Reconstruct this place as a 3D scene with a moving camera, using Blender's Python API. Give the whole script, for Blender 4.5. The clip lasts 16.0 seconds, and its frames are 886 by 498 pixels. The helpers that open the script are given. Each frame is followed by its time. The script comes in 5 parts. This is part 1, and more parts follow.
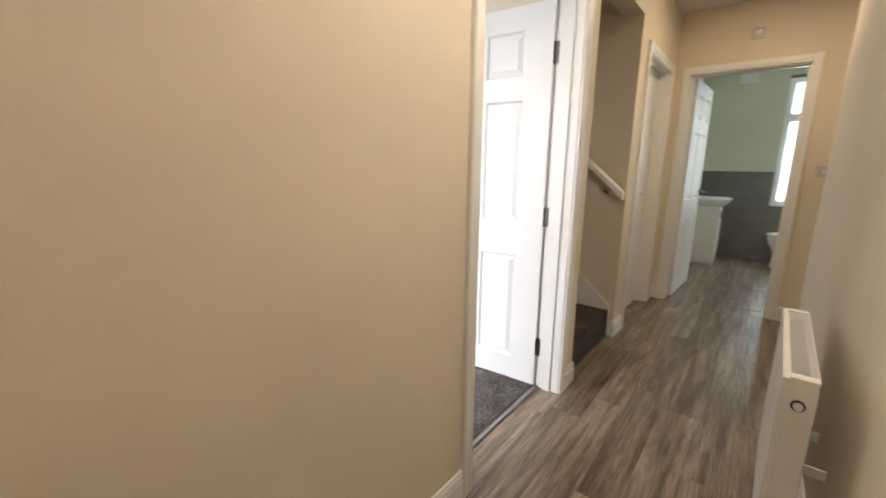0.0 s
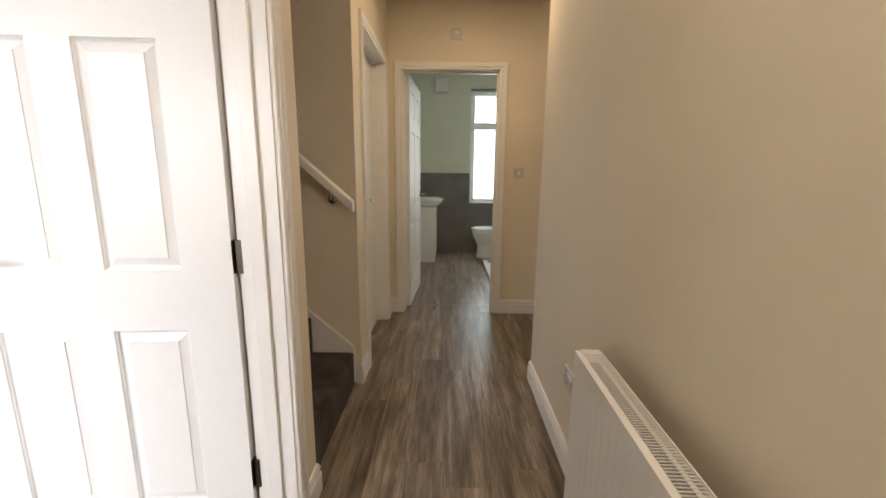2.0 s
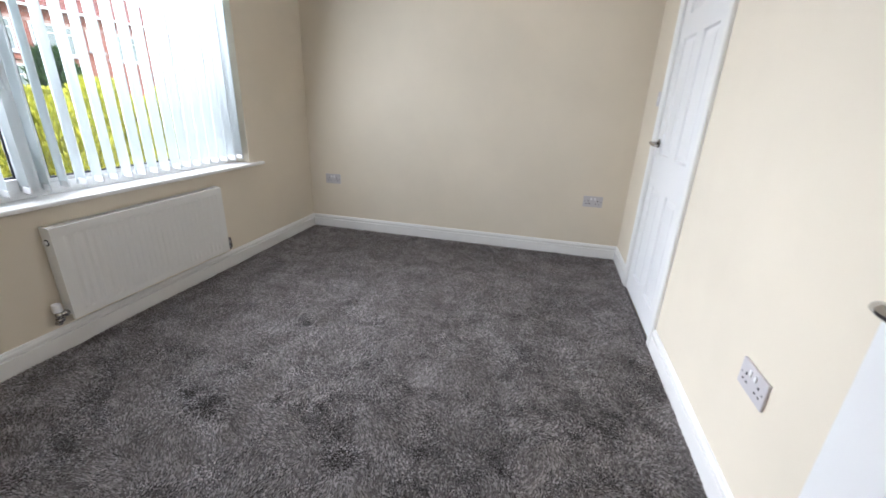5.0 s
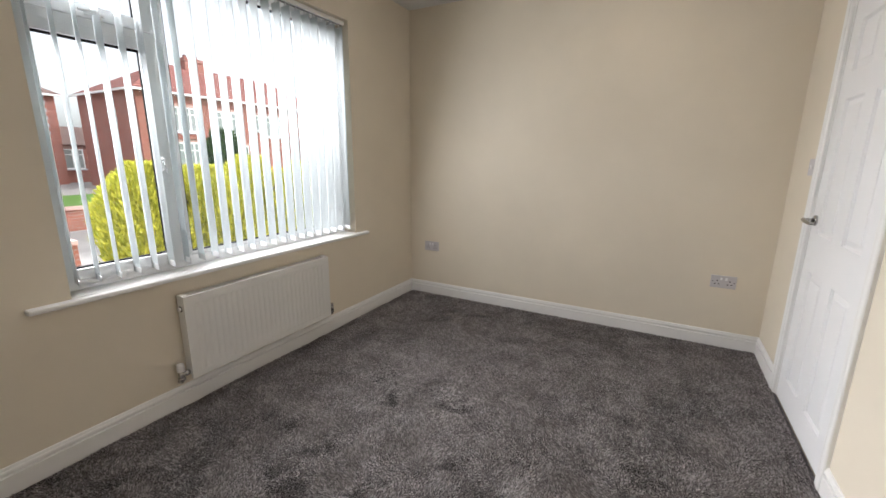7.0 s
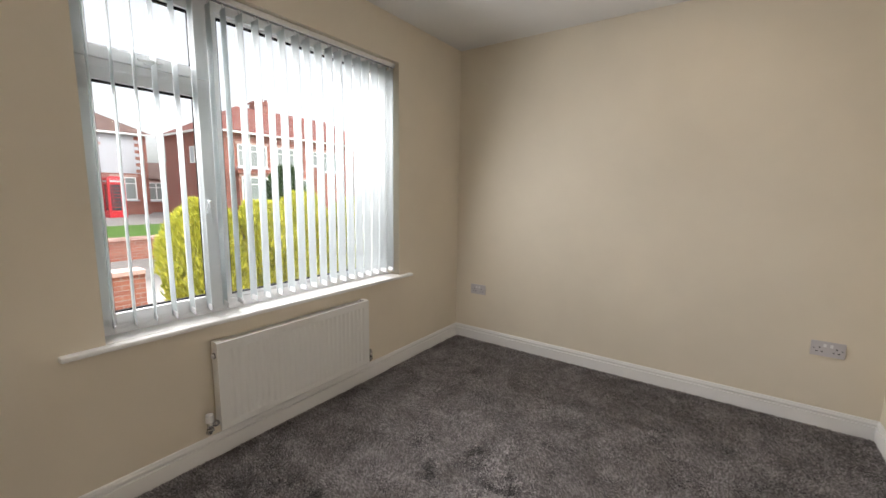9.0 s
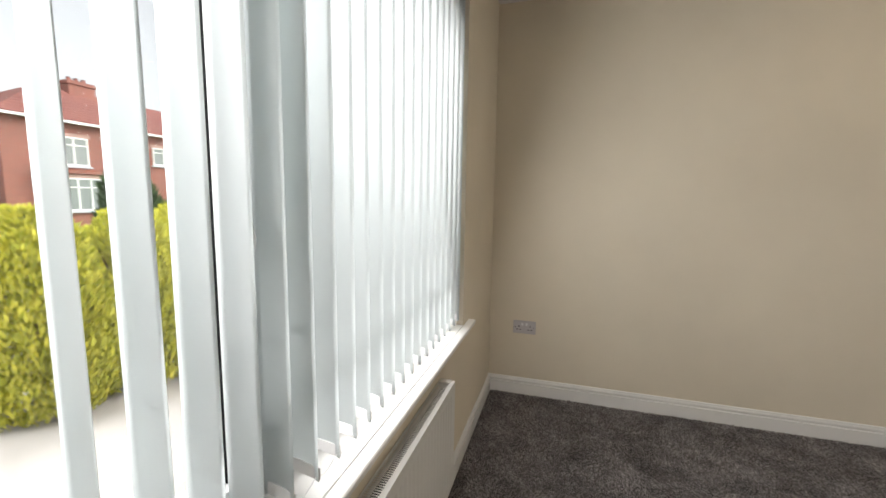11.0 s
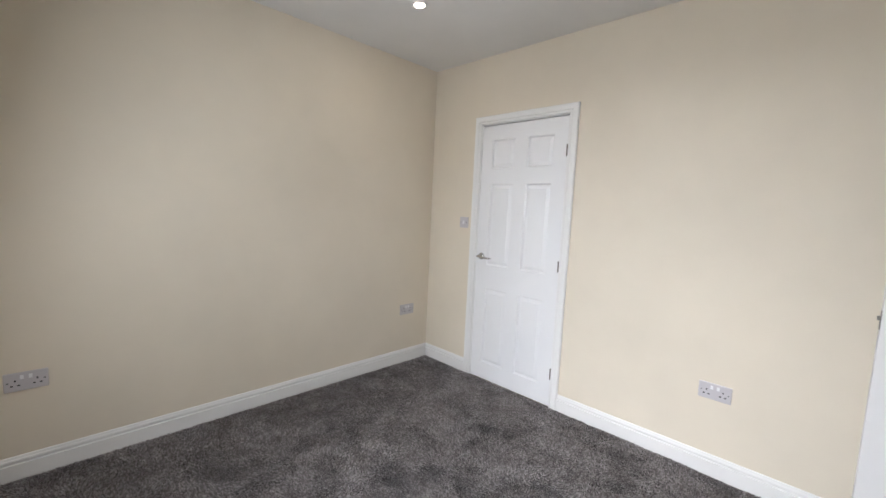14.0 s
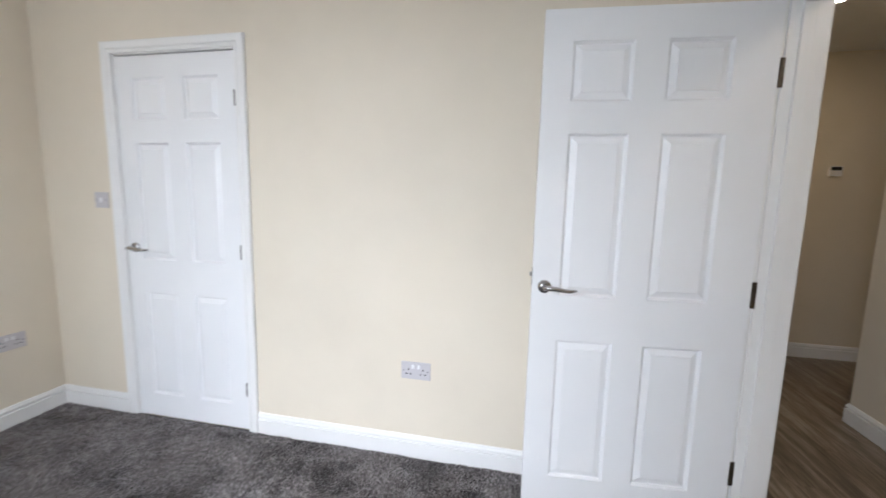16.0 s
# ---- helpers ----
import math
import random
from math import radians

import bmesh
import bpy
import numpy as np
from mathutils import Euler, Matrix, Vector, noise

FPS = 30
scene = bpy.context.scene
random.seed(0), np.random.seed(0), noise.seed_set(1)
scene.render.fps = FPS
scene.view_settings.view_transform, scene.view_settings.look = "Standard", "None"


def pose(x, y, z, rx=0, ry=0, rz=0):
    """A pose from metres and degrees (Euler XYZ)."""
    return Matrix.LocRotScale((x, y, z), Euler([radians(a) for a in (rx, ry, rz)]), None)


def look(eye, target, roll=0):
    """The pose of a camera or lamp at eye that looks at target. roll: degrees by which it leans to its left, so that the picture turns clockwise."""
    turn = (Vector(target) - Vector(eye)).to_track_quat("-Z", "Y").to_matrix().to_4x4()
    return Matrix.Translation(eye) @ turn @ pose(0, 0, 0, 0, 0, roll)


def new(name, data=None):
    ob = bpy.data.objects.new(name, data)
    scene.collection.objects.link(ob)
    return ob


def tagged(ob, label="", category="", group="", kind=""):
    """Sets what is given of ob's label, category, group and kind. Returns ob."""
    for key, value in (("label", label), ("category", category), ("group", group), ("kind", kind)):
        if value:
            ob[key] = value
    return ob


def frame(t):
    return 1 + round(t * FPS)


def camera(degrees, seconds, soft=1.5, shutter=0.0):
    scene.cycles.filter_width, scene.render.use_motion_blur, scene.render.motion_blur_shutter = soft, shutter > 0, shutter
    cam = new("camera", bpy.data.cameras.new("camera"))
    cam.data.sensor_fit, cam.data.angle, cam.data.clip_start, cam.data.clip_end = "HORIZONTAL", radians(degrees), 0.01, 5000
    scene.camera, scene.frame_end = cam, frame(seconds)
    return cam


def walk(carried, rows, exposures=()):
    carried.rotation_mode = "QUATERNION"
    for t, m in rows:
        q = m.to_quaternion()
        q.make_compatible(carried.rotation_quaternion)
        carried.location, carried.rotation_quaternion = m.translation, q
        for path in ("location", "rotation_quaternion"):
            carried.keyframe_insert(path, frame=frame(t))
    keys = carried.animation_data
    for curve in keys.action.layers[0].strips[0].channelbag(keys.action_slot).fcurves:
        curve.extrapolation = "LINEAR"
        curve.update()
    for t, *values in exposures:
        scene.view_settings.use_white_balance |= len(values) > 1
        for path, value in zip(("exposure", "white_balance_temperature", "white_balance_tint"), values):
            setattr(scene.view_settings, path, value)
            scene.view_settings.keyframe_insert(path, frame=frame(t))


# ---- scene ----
cam = camera(95.6, 16.0, shutter=0.2)
PATH = [
    (0, (-0.006, 0.015, 1.215), (-1.22, 1.552, 0.81), 0.7),
    (0.5, (-0.141, 0.194, 1.195), (-0.732, 2.065, 0.81), -0.3),
    (1, (-0.254, 0.318, 1.206), (-0.286, 2.279, 0.813), -0.3),
    (1.5, (-0.272, 0.561, 1.2), (-0.161, 2.522, 0.819), -0.1),
    (2, (-0.261, 0.826, 1.213), (-0.279, 2.789, 0.834), 0.6),
    (2.5, (-0.336, 1.094, 1.197), (-0.82, 2.998, 0.822), 2.6),
    (3, (-0.438, 1.299, 1.18), (-1.617, 2.872, 0.81), 3.4),
    (3.5, (-0.531, 1.444, 1.203), (-2.24, 2.398, 0.793), 4.8),
    (4, (-0.736, 1.542, 1.19), (-2.647, 1.825, 0.673), 2.6),
    (4.5, (-0.921, 1.486, 1.204), (-2.815, 1.341, 0.579), 2.7),
    (5, (-1.069, 1.446, 1.176), (-2.894, 1.007, 0.486), 2.3),
    (5.2, (-1.128, 1.434, 1.177), (-2.925, 0.899, 0.481), 2.0),
    (7.3, (-1.211, 1.41, 1.286), (-2.923, 0.459, 0.882), 0.4),
    (7.5, (-1.209, 1.411, 1.297), (-2.92, 0.447, 0.92), 0.3),
    (8, (-1.222, 1.422, 1.322), (-2.922, 0.419, 1.0), 0.2),
    (8.5, (-1.276, 1.415, 1.332), (-2.951, 0.361, 1.041), 0.4),
    (9, (-1.382, 1.316, 1.32), (-3.003, 0.178, 1.038), 0.8),
    (9.5, (-1.514, 0.992, 1.312), (-3.062, -0.24, 1.024), 1.1),
    (9.7, (-1.549, 0.855, 1.308), (-3.059, -0.424, 1.021), 1.1),
    (11.8, (-1.878, -0.528, 1.302), (-3.82, -0.107, 1.072), 2.1),
    (12, (-1.886, -0.521, 1.31), (-3.757, 0.147, 1.084), 2.8),
    (12.5, (-1.865, -0.465, 1.325), (-3.583, 0.536, 1.111), 3.4),
    (13, (-1.848, -0.407, 1.335), (-3.455, 0.765, 1.124), 3.2),
    (13.5, (-1.835, -0.376, 1.338), (-3.336, 0.931, 1.136), 3.1),
    (14, (-1.826, -0.36, 1.343), (-3.221, 1.059, 1.143), 2.7),
    (14.5, (-1.778, -0.311, 1.331), (-3.068, 1.204, 1.13), 2.3),
    (15, (-1.759, -0.236, 1.321), (-2.888, 1.401, 1.105), 1.8),
    (15.5, (-1.712, -0.02, 1.303), (-2.611, 1.752, 1.069), 1.4),
    (16, (-1.711, 0.298, 1.301), (-2.114, 2.239, 1.042), 1.3),
]
EXPOSURES = [(0.0, 1.95, 6150, 14), (1.5, 1.87, 6250, 14), (2.0, 1.78, 6500, 16), (2.5, 1.5, 6500, 18), (3.0, 1.35, 6250, 15), (3.5, 1.3, 5900, 12), (4.0, 1.3, 5950, 13), (5.0, 1.15, 5800, 13),
             (7.5, 0.85, 6500, 15), (9.5, 0.8, 6600, 15), (12.0, 0.64, 6800, 12), (12.5, 0.65, 6700, 13), (13.25, 0.75, 7150, 17), (14.0, 0.85, 6050, 14), (14.5, 0.95, 5950, 14), (16.0, 1.02, 5750, 13)]
walk(cam, [(t, look(eye, target, roll)) for t, eye, target, roll in PATH], EXPOSURES)

# ---- world, sun, lamps ----
world = bpy.data.worlds.new("world")
scene.world = world
world.use_nodes = True
wn = world.node_tree
sky = wn.nodes.new("ShaderNodeTexSky")
sky.sky_type = "NISHITA"
sky.sun_disc = False
sky.sun_elevation = radians(46)
sky.sun_rotation = radians(-18)
sky.dust_density = 4.0
hsv = wn.nodes.new("ShaderNodeHueSaturation")
hsv.inputs["Saturation"].default_value = 0.22
hsv.inputs["Value"].default_value = 1.3
wn.links.new(sky.outputs["Color"], hsv.inputs["Color"])
wn.links.new(hsv.outputs["Color"], wn.nodes["Background"].inputs["Color"])
wn.nodes["Background"].inputs["Strength"].default_value = 0.15

sun_data = bpy.data.lights.new("sun", "SUN")
sun_data.energy = 0.4
sun_data.angle = radians(60)
sun_data.color = (1.0, 0.98, 0.95)
sun = new("sun", sun_data)
sun.matrix_world = look((4.0, 20, 24), (-2.6, 0, 0))


# added area lamp for the overcast sky over the houses at the front window
lamp = bpy.data.lights.new("window_sky_fill", "AREA")
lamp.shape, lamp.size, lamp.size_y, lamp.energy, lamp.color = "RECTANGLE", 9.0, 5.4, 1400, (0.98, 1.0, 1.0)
new("window_sky_fill", lamp).matrix_basis = look((-2.6, -5.2, 4.3), (-2.74, -0.75, 1.5))
# added soft fill lamp just inside the window opening, for the sky's rest
lamp = bpy.data.lights.new("opening_fill", "AREA")
lamp.shape, lamp.size, lamp.size_y, lamp.energy, lamp.color = "RECTANGLE", 1.70, 0.80, 13.0, (0.98, 1.0, 1.0)
new("opening_fill", lamp).matrix_basis = look((-2.74, -0.53, 1.45), (-2.74, 0.40, 1.18))


# ---- materials ----
def mat(name, colour, rough=0.5, metal=0.0, spec=0.5):
    m = bpy.data.materials.new(name)
    m.use_nodes = True
    b = m.node_tree.nodes["Principled BSDF"]
    b.inputs["Base Color"].default_value = (*colour, 1)
    b.inputs["Roughness"].default_value = rough
    b.inputs["Metallic"].default_value = metal
    b.inputs["Specular IOR Level"].default_value = spec
    return m


def node(m, kind, **values):
    n = m.node_tree.nodes.new(kind)
    for key, value in values.items():
        n.inputs[key.replace("_", " ")].default_value = value
    return n


def coords(m, scale=(1, 1, 1)):
    tc = m.node_tree.nodes.new("ShaderNodeNewGeometry")
    mp = m.node_tree.nodes.new("ShaderNodeMapping")
    mp.inputs["Scale"].default_value = scale
    m.node_tree.links.new(tc.outputs["Position"], mp.inputs["Vector"])
    return mp.outputs["Vector"]


def noise_of(m, vec, scale, detail=3.0, rough=0.55):
    n = node(m, "ShaderNodeTexNoise", Scale=scale, Detail=detail, Roughness=rough)
    m.node_tree.links.new(vec, n.inputs["Vector"])
    return n.outputs["Fac"]


def ramp(m, fac, stops):
    r = m.node_tree.nodes.new("ShaderNodeValToRGB")
    e = r.color_ramp.elements
    while len(e) < len(stops):
        e.new(0.5)
    for el, (p, c) in zip(e, stops):
        el.position, el.color = p, (*c, 1)
    m.node_tree.links.new(fac, r.inputs["Fac"])
    return r.outputs["Color"]


def mix(m, kind, fac, a, b):
    n = m.node_tree.nodes.new("ShaderNodeMix")
    n.data_type, n.blend_type = "RGBA", kind
    for sock, v in ((n.inputs[0], fac), (n.inputs[6], a), (n.inputs[7], b)):
        if isinstance(v, bpy.types.NodeSocket):
            m.node_tree.links.new(v, sock)
        else:
            sock.default_value = v
    return n.outputs[2]


def to(m, out, name):
    m.node_tree.links.new(out, m.node_tree.nodes["Principled BSDF"].inputs[name])


def bump(m, height, strength, distance, below=None):
    n = node(m, "ShaderNodeBump", Strength=strength, Distance=distance)
    m.node_tree.links.new(height, n.inputs["Height"])
    if below is not None:
        m.node_tree.links.new(below, n.inputs["Normal"])
    to(m, n.outputs["Normal"], "Normal")
    return n.outputs["Normal"]


def paint(name, colour, rough, var=0.05, grain=0.25, spec=0.3):
    """Rolled emulsion: faint blotches and a fine roller stipple."""
    m = mat(name, colour, rough, spec=spec)
    v = coords(m)
    big = noise_of(m, v, 1.3, 4)
    lo = tuple(c * (1 - var) for c in colour)
    hi = tuple(min(1, c * (1 + var)) for c in colour)
    to(m, ramp(m, big, [(0.3, lo), (0.7, hi)]), "Base Color")
    fine = noise_of(m, v, 260, 3)
    wide = noise_of(m, v, 6, 2)
    b1 = bump(m, wide, 0.12, 0.01)
    bump(m, fine, grain, 0.0012, b1)
    return m


M_WALL = paint("cream_emulsion", (0.725, 0.650, 0.530), 0.62)
M_CEIL = paint("white_ceiling_emulsion", (0.74, 0.73, 0.71), 0.8)
M_BATHWALL = paint("pale_green_emulsion", (0.68, 0.685, 0.575), 0.6)
M_TRIM = paint("white_gloss_trim", (0.80, 0.79, 0.77), 0.32, 0.02, 0.08, 0.5)
# plaster darker than the wall paint, for added unseen shells and floor bases
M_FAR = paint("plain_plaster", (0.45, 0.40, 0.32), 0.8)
M_PLASTIC = mat("white_plastic", (0.78, 0.77, 0.77), 0.3)
# white plastic plates; their dim light is put into a greyer colour
M_PLATE_DIM = mat("dimmed_white_plate", (0.54, 0.51, 0.52), 0.35)
M_PVC = mat("white_upvc", (0.88, 0.89, 0.89), 0.25)
M_ENAMEL = mat("white_enamel", (0.76, 0.75, 0.72), 0.3)
M_CERAMIC = mat("white_ceramic", (0.82, 0.82, 0.81), 0.08)
M_CHROME = mat("chrome", (0.50, 0.49, 0.48), 0.09, 1.0)
M_STEEL = mat("satin_steel", (0.30, 0.28, 0.26), 0.32, 1.0)
M_BRASSY = mat("dark_valve_metal", (0.25, 0.22, 0.19), 0.35, 1.0)
M_BRONZE = mat("dark_bronze_hinge", (0.13, 0.11, 0.09), 0.38, 1.0)
M_BLACK = mat("black_plastic", (0.015, 0.015, 0.016), 0.4)
M_SLOT = mat("socket_slot", (0.02, 0.02, 0.02), 0.7)
M_GASKET_SHADE = mat("black_gasket_and_radiator_shade", (0.008, 0.008, 0.009), 0.8, spec=0.08)
M_GREY = mat("grey_fittings_and_groove_shade", (0.20, 0.20, 0.20), 0.6)
M_RED = mat("red_gloss_paint", (0.55, 0.02, 0.03), 0.3)


def door_skin():
    m = mat("white_moulded_door", (0.80, 0.80, 0.80), 0.38)
    v = coords(m, (1, 1, 0.05))
    g = noise_of(m, v, 170, 4, 0.6)
    bump(m, g, 0.14, 0.0012)
    c = noise_of(m, coords(m), 2.0, 3)
    to(m, ramp(m, c, [(0.3, (0.78, 0.78, 0.785)), (0.7, (0.82, 0.815, 0.81))]), "Base Color")
    return m


M_DOOR = door_skin()


def carpet_mat(name, lo, hi):
    """Cut pile, brushed this way and that: specks of yarn and broad lighter strokes."""
    m = mat(name, hi, 0.95, spec=0.1)
    v = coords(m)
    strokes = noise_of(m, coords(m, (1.0, 0.8, 1)), 6.5, 6, 0.66)
    mid = noise_of(m, v, 34, 4, 0.65)
    yarn = noise_of(m, v, 190, 3, 0.75)
    a = ramp(m, strokes, [(0.42, lo), (0.50, tuple((p + q) / 2 for p, q in zip(lo, hi))), (0.58, hi)])
    b = mix(m, "MULTIPLY", 0.55, a, ramp(m, mid, [(0.3, (0.62, 0.62, 0.62)), (0.7, (1, 1, 1))]))
    c = mix(m, "MULTIPLY", 0.85, b, ramp(m, yarn, [(0.36, (0.22, 0.21, 0.21)), (0.62, (1.5, 1.5, 1.5))]))
    to(m, c, "Base Color")
    b1 = bump(m, strokes, 0.5, 0.03)
    b2 = bump(m, mid, 0.5, 0.012, b1)
    bump(m, yarn, 0.9, 0.006, b2)
    p = m.node_tree.nodes["Principled BSDF"]
    p.inputs["Sheen Weight"].default_value = 0.12
    p.inputs["Sheen Roughness"].default_value = 0.5
    return m


M_CARPET = carpet_mat("grey_cut_pile_carpet", (0.085, 0.076, 0.075), (0.185, 0.172, 0.172))
M_STAIRCARPET = carpet_mat("dark_stair_carpet", (0.032, 0.021, 0.016), (0.085, 0.060, 0.048))


def pile_mat():
    m = mat("grey_carpet_yarn", (0.1, 0.09, 0.09), 0.6, spec=0.5)
    g = m.node_tree.nodes.new("ShaderNodeNewGeometry")
    c = ramp(m, g.outputs["Random Per Island"], [(0.0, (0.18, 0.163, 0.157)), (0.55, (0.35, 0.324, 0.316)), (1.0, (0.60, 0.563, 0.555))])
    w = noise_of(m, coords(m), 7.0, 5, 0.62)
    to(m, mix(m, "MULTIPLY", 1.0, c, ramp(m, w, [(0.36, (0.80, 0.785, 0.775)), (0.64, (1.15, 1.15, 1.16))])), "Base Color")
    return m


M_PILE = pile_mat()
M_PILE.node_tree.nodes["Principled BSDF"].inputs["Sheen Weight"].default_value = 0.3
p_out = M_PILE.node_tree.nodes["Material Output"].inputs["Surface"]
p_base = M_PILE.node_tree.nodes["Principled BSDF"]
p_thin = M_PILE.node_tree.nodes.new("ShaderNodeBsdfTranslucent")
p_mix = M_PILE.node_tree.nodes.new("ShaderNodeMixShader")
p_mix.inputs[0].default_value = 0.55
M_PILE.node_tree.links.new(p_base.inputs["Base Color"].links[0].from_socket, p_thin.inputs["Color"])
M_PILE.node_tree.links.new(p_base.outputs["BSDF"], p_mix.inputs[1])
M_PILE.node_tree.links.new(p_thin.outputs["BSDF"], p_mix.inputs[2])
M_PILE.node_tree.links.new(p_mix.outputs["Shader"], p_out)


def plank_mat():
    m = mat("grey_brown_vinyl_plank", (0.3, 0.24, 0.2), 0.36)
    info = m.node_tree.nodes.new("ShaderNodeObjectInfo")
    geo = m.node_tree.nodes.new("ShaderNodeNewGeometry")
    shift = m.node_tree.nodes.new("ShaderNodeVectorMath")
    shift.operation = "MULTIPLY_ADD"
    comb = m.node_tree.nodes.new("ShaderNodeCombineXYZ")
    for k in range(3):
        m.node_tree.links.new(info.outputs["Random"], comb.inputs[k])
    m.node_tree.links.new(comb.outputs["Vector"], shift.inputs[0])
    shift.inputs[1].default_value = (17, 43, 5)
    m.node_tree.links.new(geo.outputs["Position"], shift.inputs[2])
    mp = m.node_tree.nodes.new("ShaderNodeMapping")
    mp.inputs["Scale"].default_value = (1, 0.075, 1)
    m.node_tree.links.new(shift.outputs["Vector"], mp.inputs["Vector"])
    v = mp.outputs["Vector"]
    wide = noise_of(m, v, 24, 5, 0.62)
    fine = noise_of(m, v, 110, 4, 0.65)
    a = ramp(m, wide, [(0.28, (0.070, 0.048, 0.032)), (0.42, (0.158, 0.121, 0.086)), (0.54, (0.256, 0.209, 0.158)), (0.70, (0.380, 0.326, 0.264))])
    patch = noise_of(m, coords(m, (1, 0.45, 1)), 5.0, 3, 0.5)
    a = mix(m, "MULTIPLY", 1.0, a, ramp(m, patch, [(0.35, (0.86, 0.83, 0.80)), (0.65, (1.10, 1.12, 1.14))]))
    b = mix(m, "MULTIPLY", 0.75, a, ramp(m, fine, [(0.32, (0.50, 0.47, 0.44)), (0.60, (1.06, 1.05, 1.04))]))
    crack_map = m.node_tree.nodes.new("ShaderNodeMapping")
    crack_map.inputs["Scale"].default_value = (1, 0.035, 1)
    m.node_tree.links.new(shift.outputs["Vector"], crack_map.inputs["Vector"])
    crack = noise_of(m, crack_map.outputs["Vector"], 46, 2, 0.5)
    b = mix(m, "MULTIPLY", 1.0, b, ramp(m, crack, [(0.0, (1, 1, 1)), (0.385, (1, 1, 1)), (0.400, (0.50, 0.44, 0.40)), (0.415, (1, 1, 1))]))
    tone = ramp(m, info.outputs["Random"], [(0.0, (0.84, 0.83, 0.82)), (1.0, (1.10, 1.095, 1.09))])
    to(m, mix(m, "MULTIPLY", 1.0, b, tone), "Base Color")
    to(m, ramp(m, fine, [(0.3, (0.33, 0.33, 0.33)), (0.7, (0.29, 0.29, 0.29))]), "Roughness")
    bump(m, fine, 0.012, 0.002)
    return m


M_PLANK = plank_mat()


def tile_mat():
    m = mat("grey_stone_effect_tile", (0.19, 0.175, 0.175), 0.35)
    v = coords(m)
    n = noise_of(m, v, 5, 6, 0.62)
    to(m, ramp(m, n, [(0.3, (0.165, 0.15, 0.15)), (0.7, (0.23, 0.215, 0.212))]), "Base Color")
    bump(m, noise_of(m, v, 60, 3), 0.08, 0.002)
    return m


M_TILE = tile_mat()
M_GROUT = paint("grey_grout", (0.30, 0.29, 0.28), 0.9)


def fabric_mat():
    m = bpy.data.materials.new("white_blind_fabric")
    m.use_nodes = True
    nt = m.node_tree
    b = nt.nodes["Principled BSDF"]
    b.inputs["Base Color"].default_value = (0.74, 0.76, 0.77, 1)
    b.inputs["Roughness"].default_value = 0.8
    t = nt.nodes.new("ShaderNodeBsdfTranslucent")
    t.inputs["Color"].default_value = (0.74, 0.79, 0.79, 1)
    s = nt.nodes.new("ShaderNodeMixShader")
    s.inputs[0].default_value = 0.5
    nt.links.new(b.outputs["BSDF"], s.inputs[1])
    nt.links.new(t.outputs["BSDF"], s.inputs[2])
    nt.links.new(s.outputs["Shader"], nt.nodes["Material Output"].inputs["Surface"])
    v = coords(m, (1, 1, 0.2))
    bump(m, noise_of(m, v, 420, 2), 0.2, 0.001)
    return m


M_FABRIC = fabric_mat()


def glass_mat(name, rough, tint=(0.96, 0.98, 0.97)):
    """A thin clear pane: mostly straight through, with a faint gloss."""
    m = bpy.data.materials.new(name)
    m.use_nodes = True
    nt = m.node_tree
    b = nt.nodes["Principled BSDF"]
    b.inputs["Roughness"].default_value = 0.03
    b.inputs["Base Color"].default_value = (0.9, 0.95, 0.95, 1)
    t = nt.nodes.new("ShaderNodeBsdfTransparent")
    t.inputs["Color"].default_value = (*tint, 1)
    s = nt.nodes.new("ShaderNodeMixShader")
    gl = nt.nodes.new("ShaderNodeBsdfGlossy")
    gl.inputs["Roughness"].default_value = rough
    f = nt.nodes.new("ShaderNodeFresnel")
    f.inputs["IOR"].default_value = 1.3
    nt.links.new(f.outputs["Fac"], s.inputs[0])
    nt.links.new(t.outputs["BSDF"], s.inputs[1])
    nt.links.new(gl.outputs["BSDF"], s.inputs[2])
    nt.links.new(s.outputs["Shader"], nt.nodes["Material Output"].inputs["Surface"])
    return m


M_GLASS = glass_mat("clear_glass", 0.02)


def frosted_mat():
    m = bpy.data.materials.new("frosted_glass")
    m.use_nodes = True
    nt = m.node_tree
    b = nt.nodes["Principled BSDF"]
    b.inputs["Base Color"].default_value = (0.9, 0.95, 0.95, 1)
    b.inputs["Roughness"].default_value = 0.2
    t = nt.nodes.new("ShaderNodeBsdfTranslucent")
    t.inputs["Color"].default_value = (0.62, 0.70, 0.71, 1)
    s = nt.nodes.new("ShaderNodeMixShader")
    s.inputs[0].default_value = 0.85
    nt.links.new(b.outputs["BSDF"], s.inputs[1])
    nt.links.new(t.outputs["BSDF"], s.inputs[2])
    nt.links.new(s.outputs["Shader"], nt.nodes["Material Output"].inputs["Surface"])
    return m


M_FROST = frosted_mat()


def glow(name, colour, strength):
    m = mat(name, colour, 0.5)
    b = m.node_tree.nodes["Principled BSDF"]
    b.inputs["Emission Color"].default_value = (*colour, 1)
    b.inputs["Emission Strength"].default_value = strength
    return m


M_LED = glow("warm_led_lens", (1.0, 0.86, 0.62), 14)


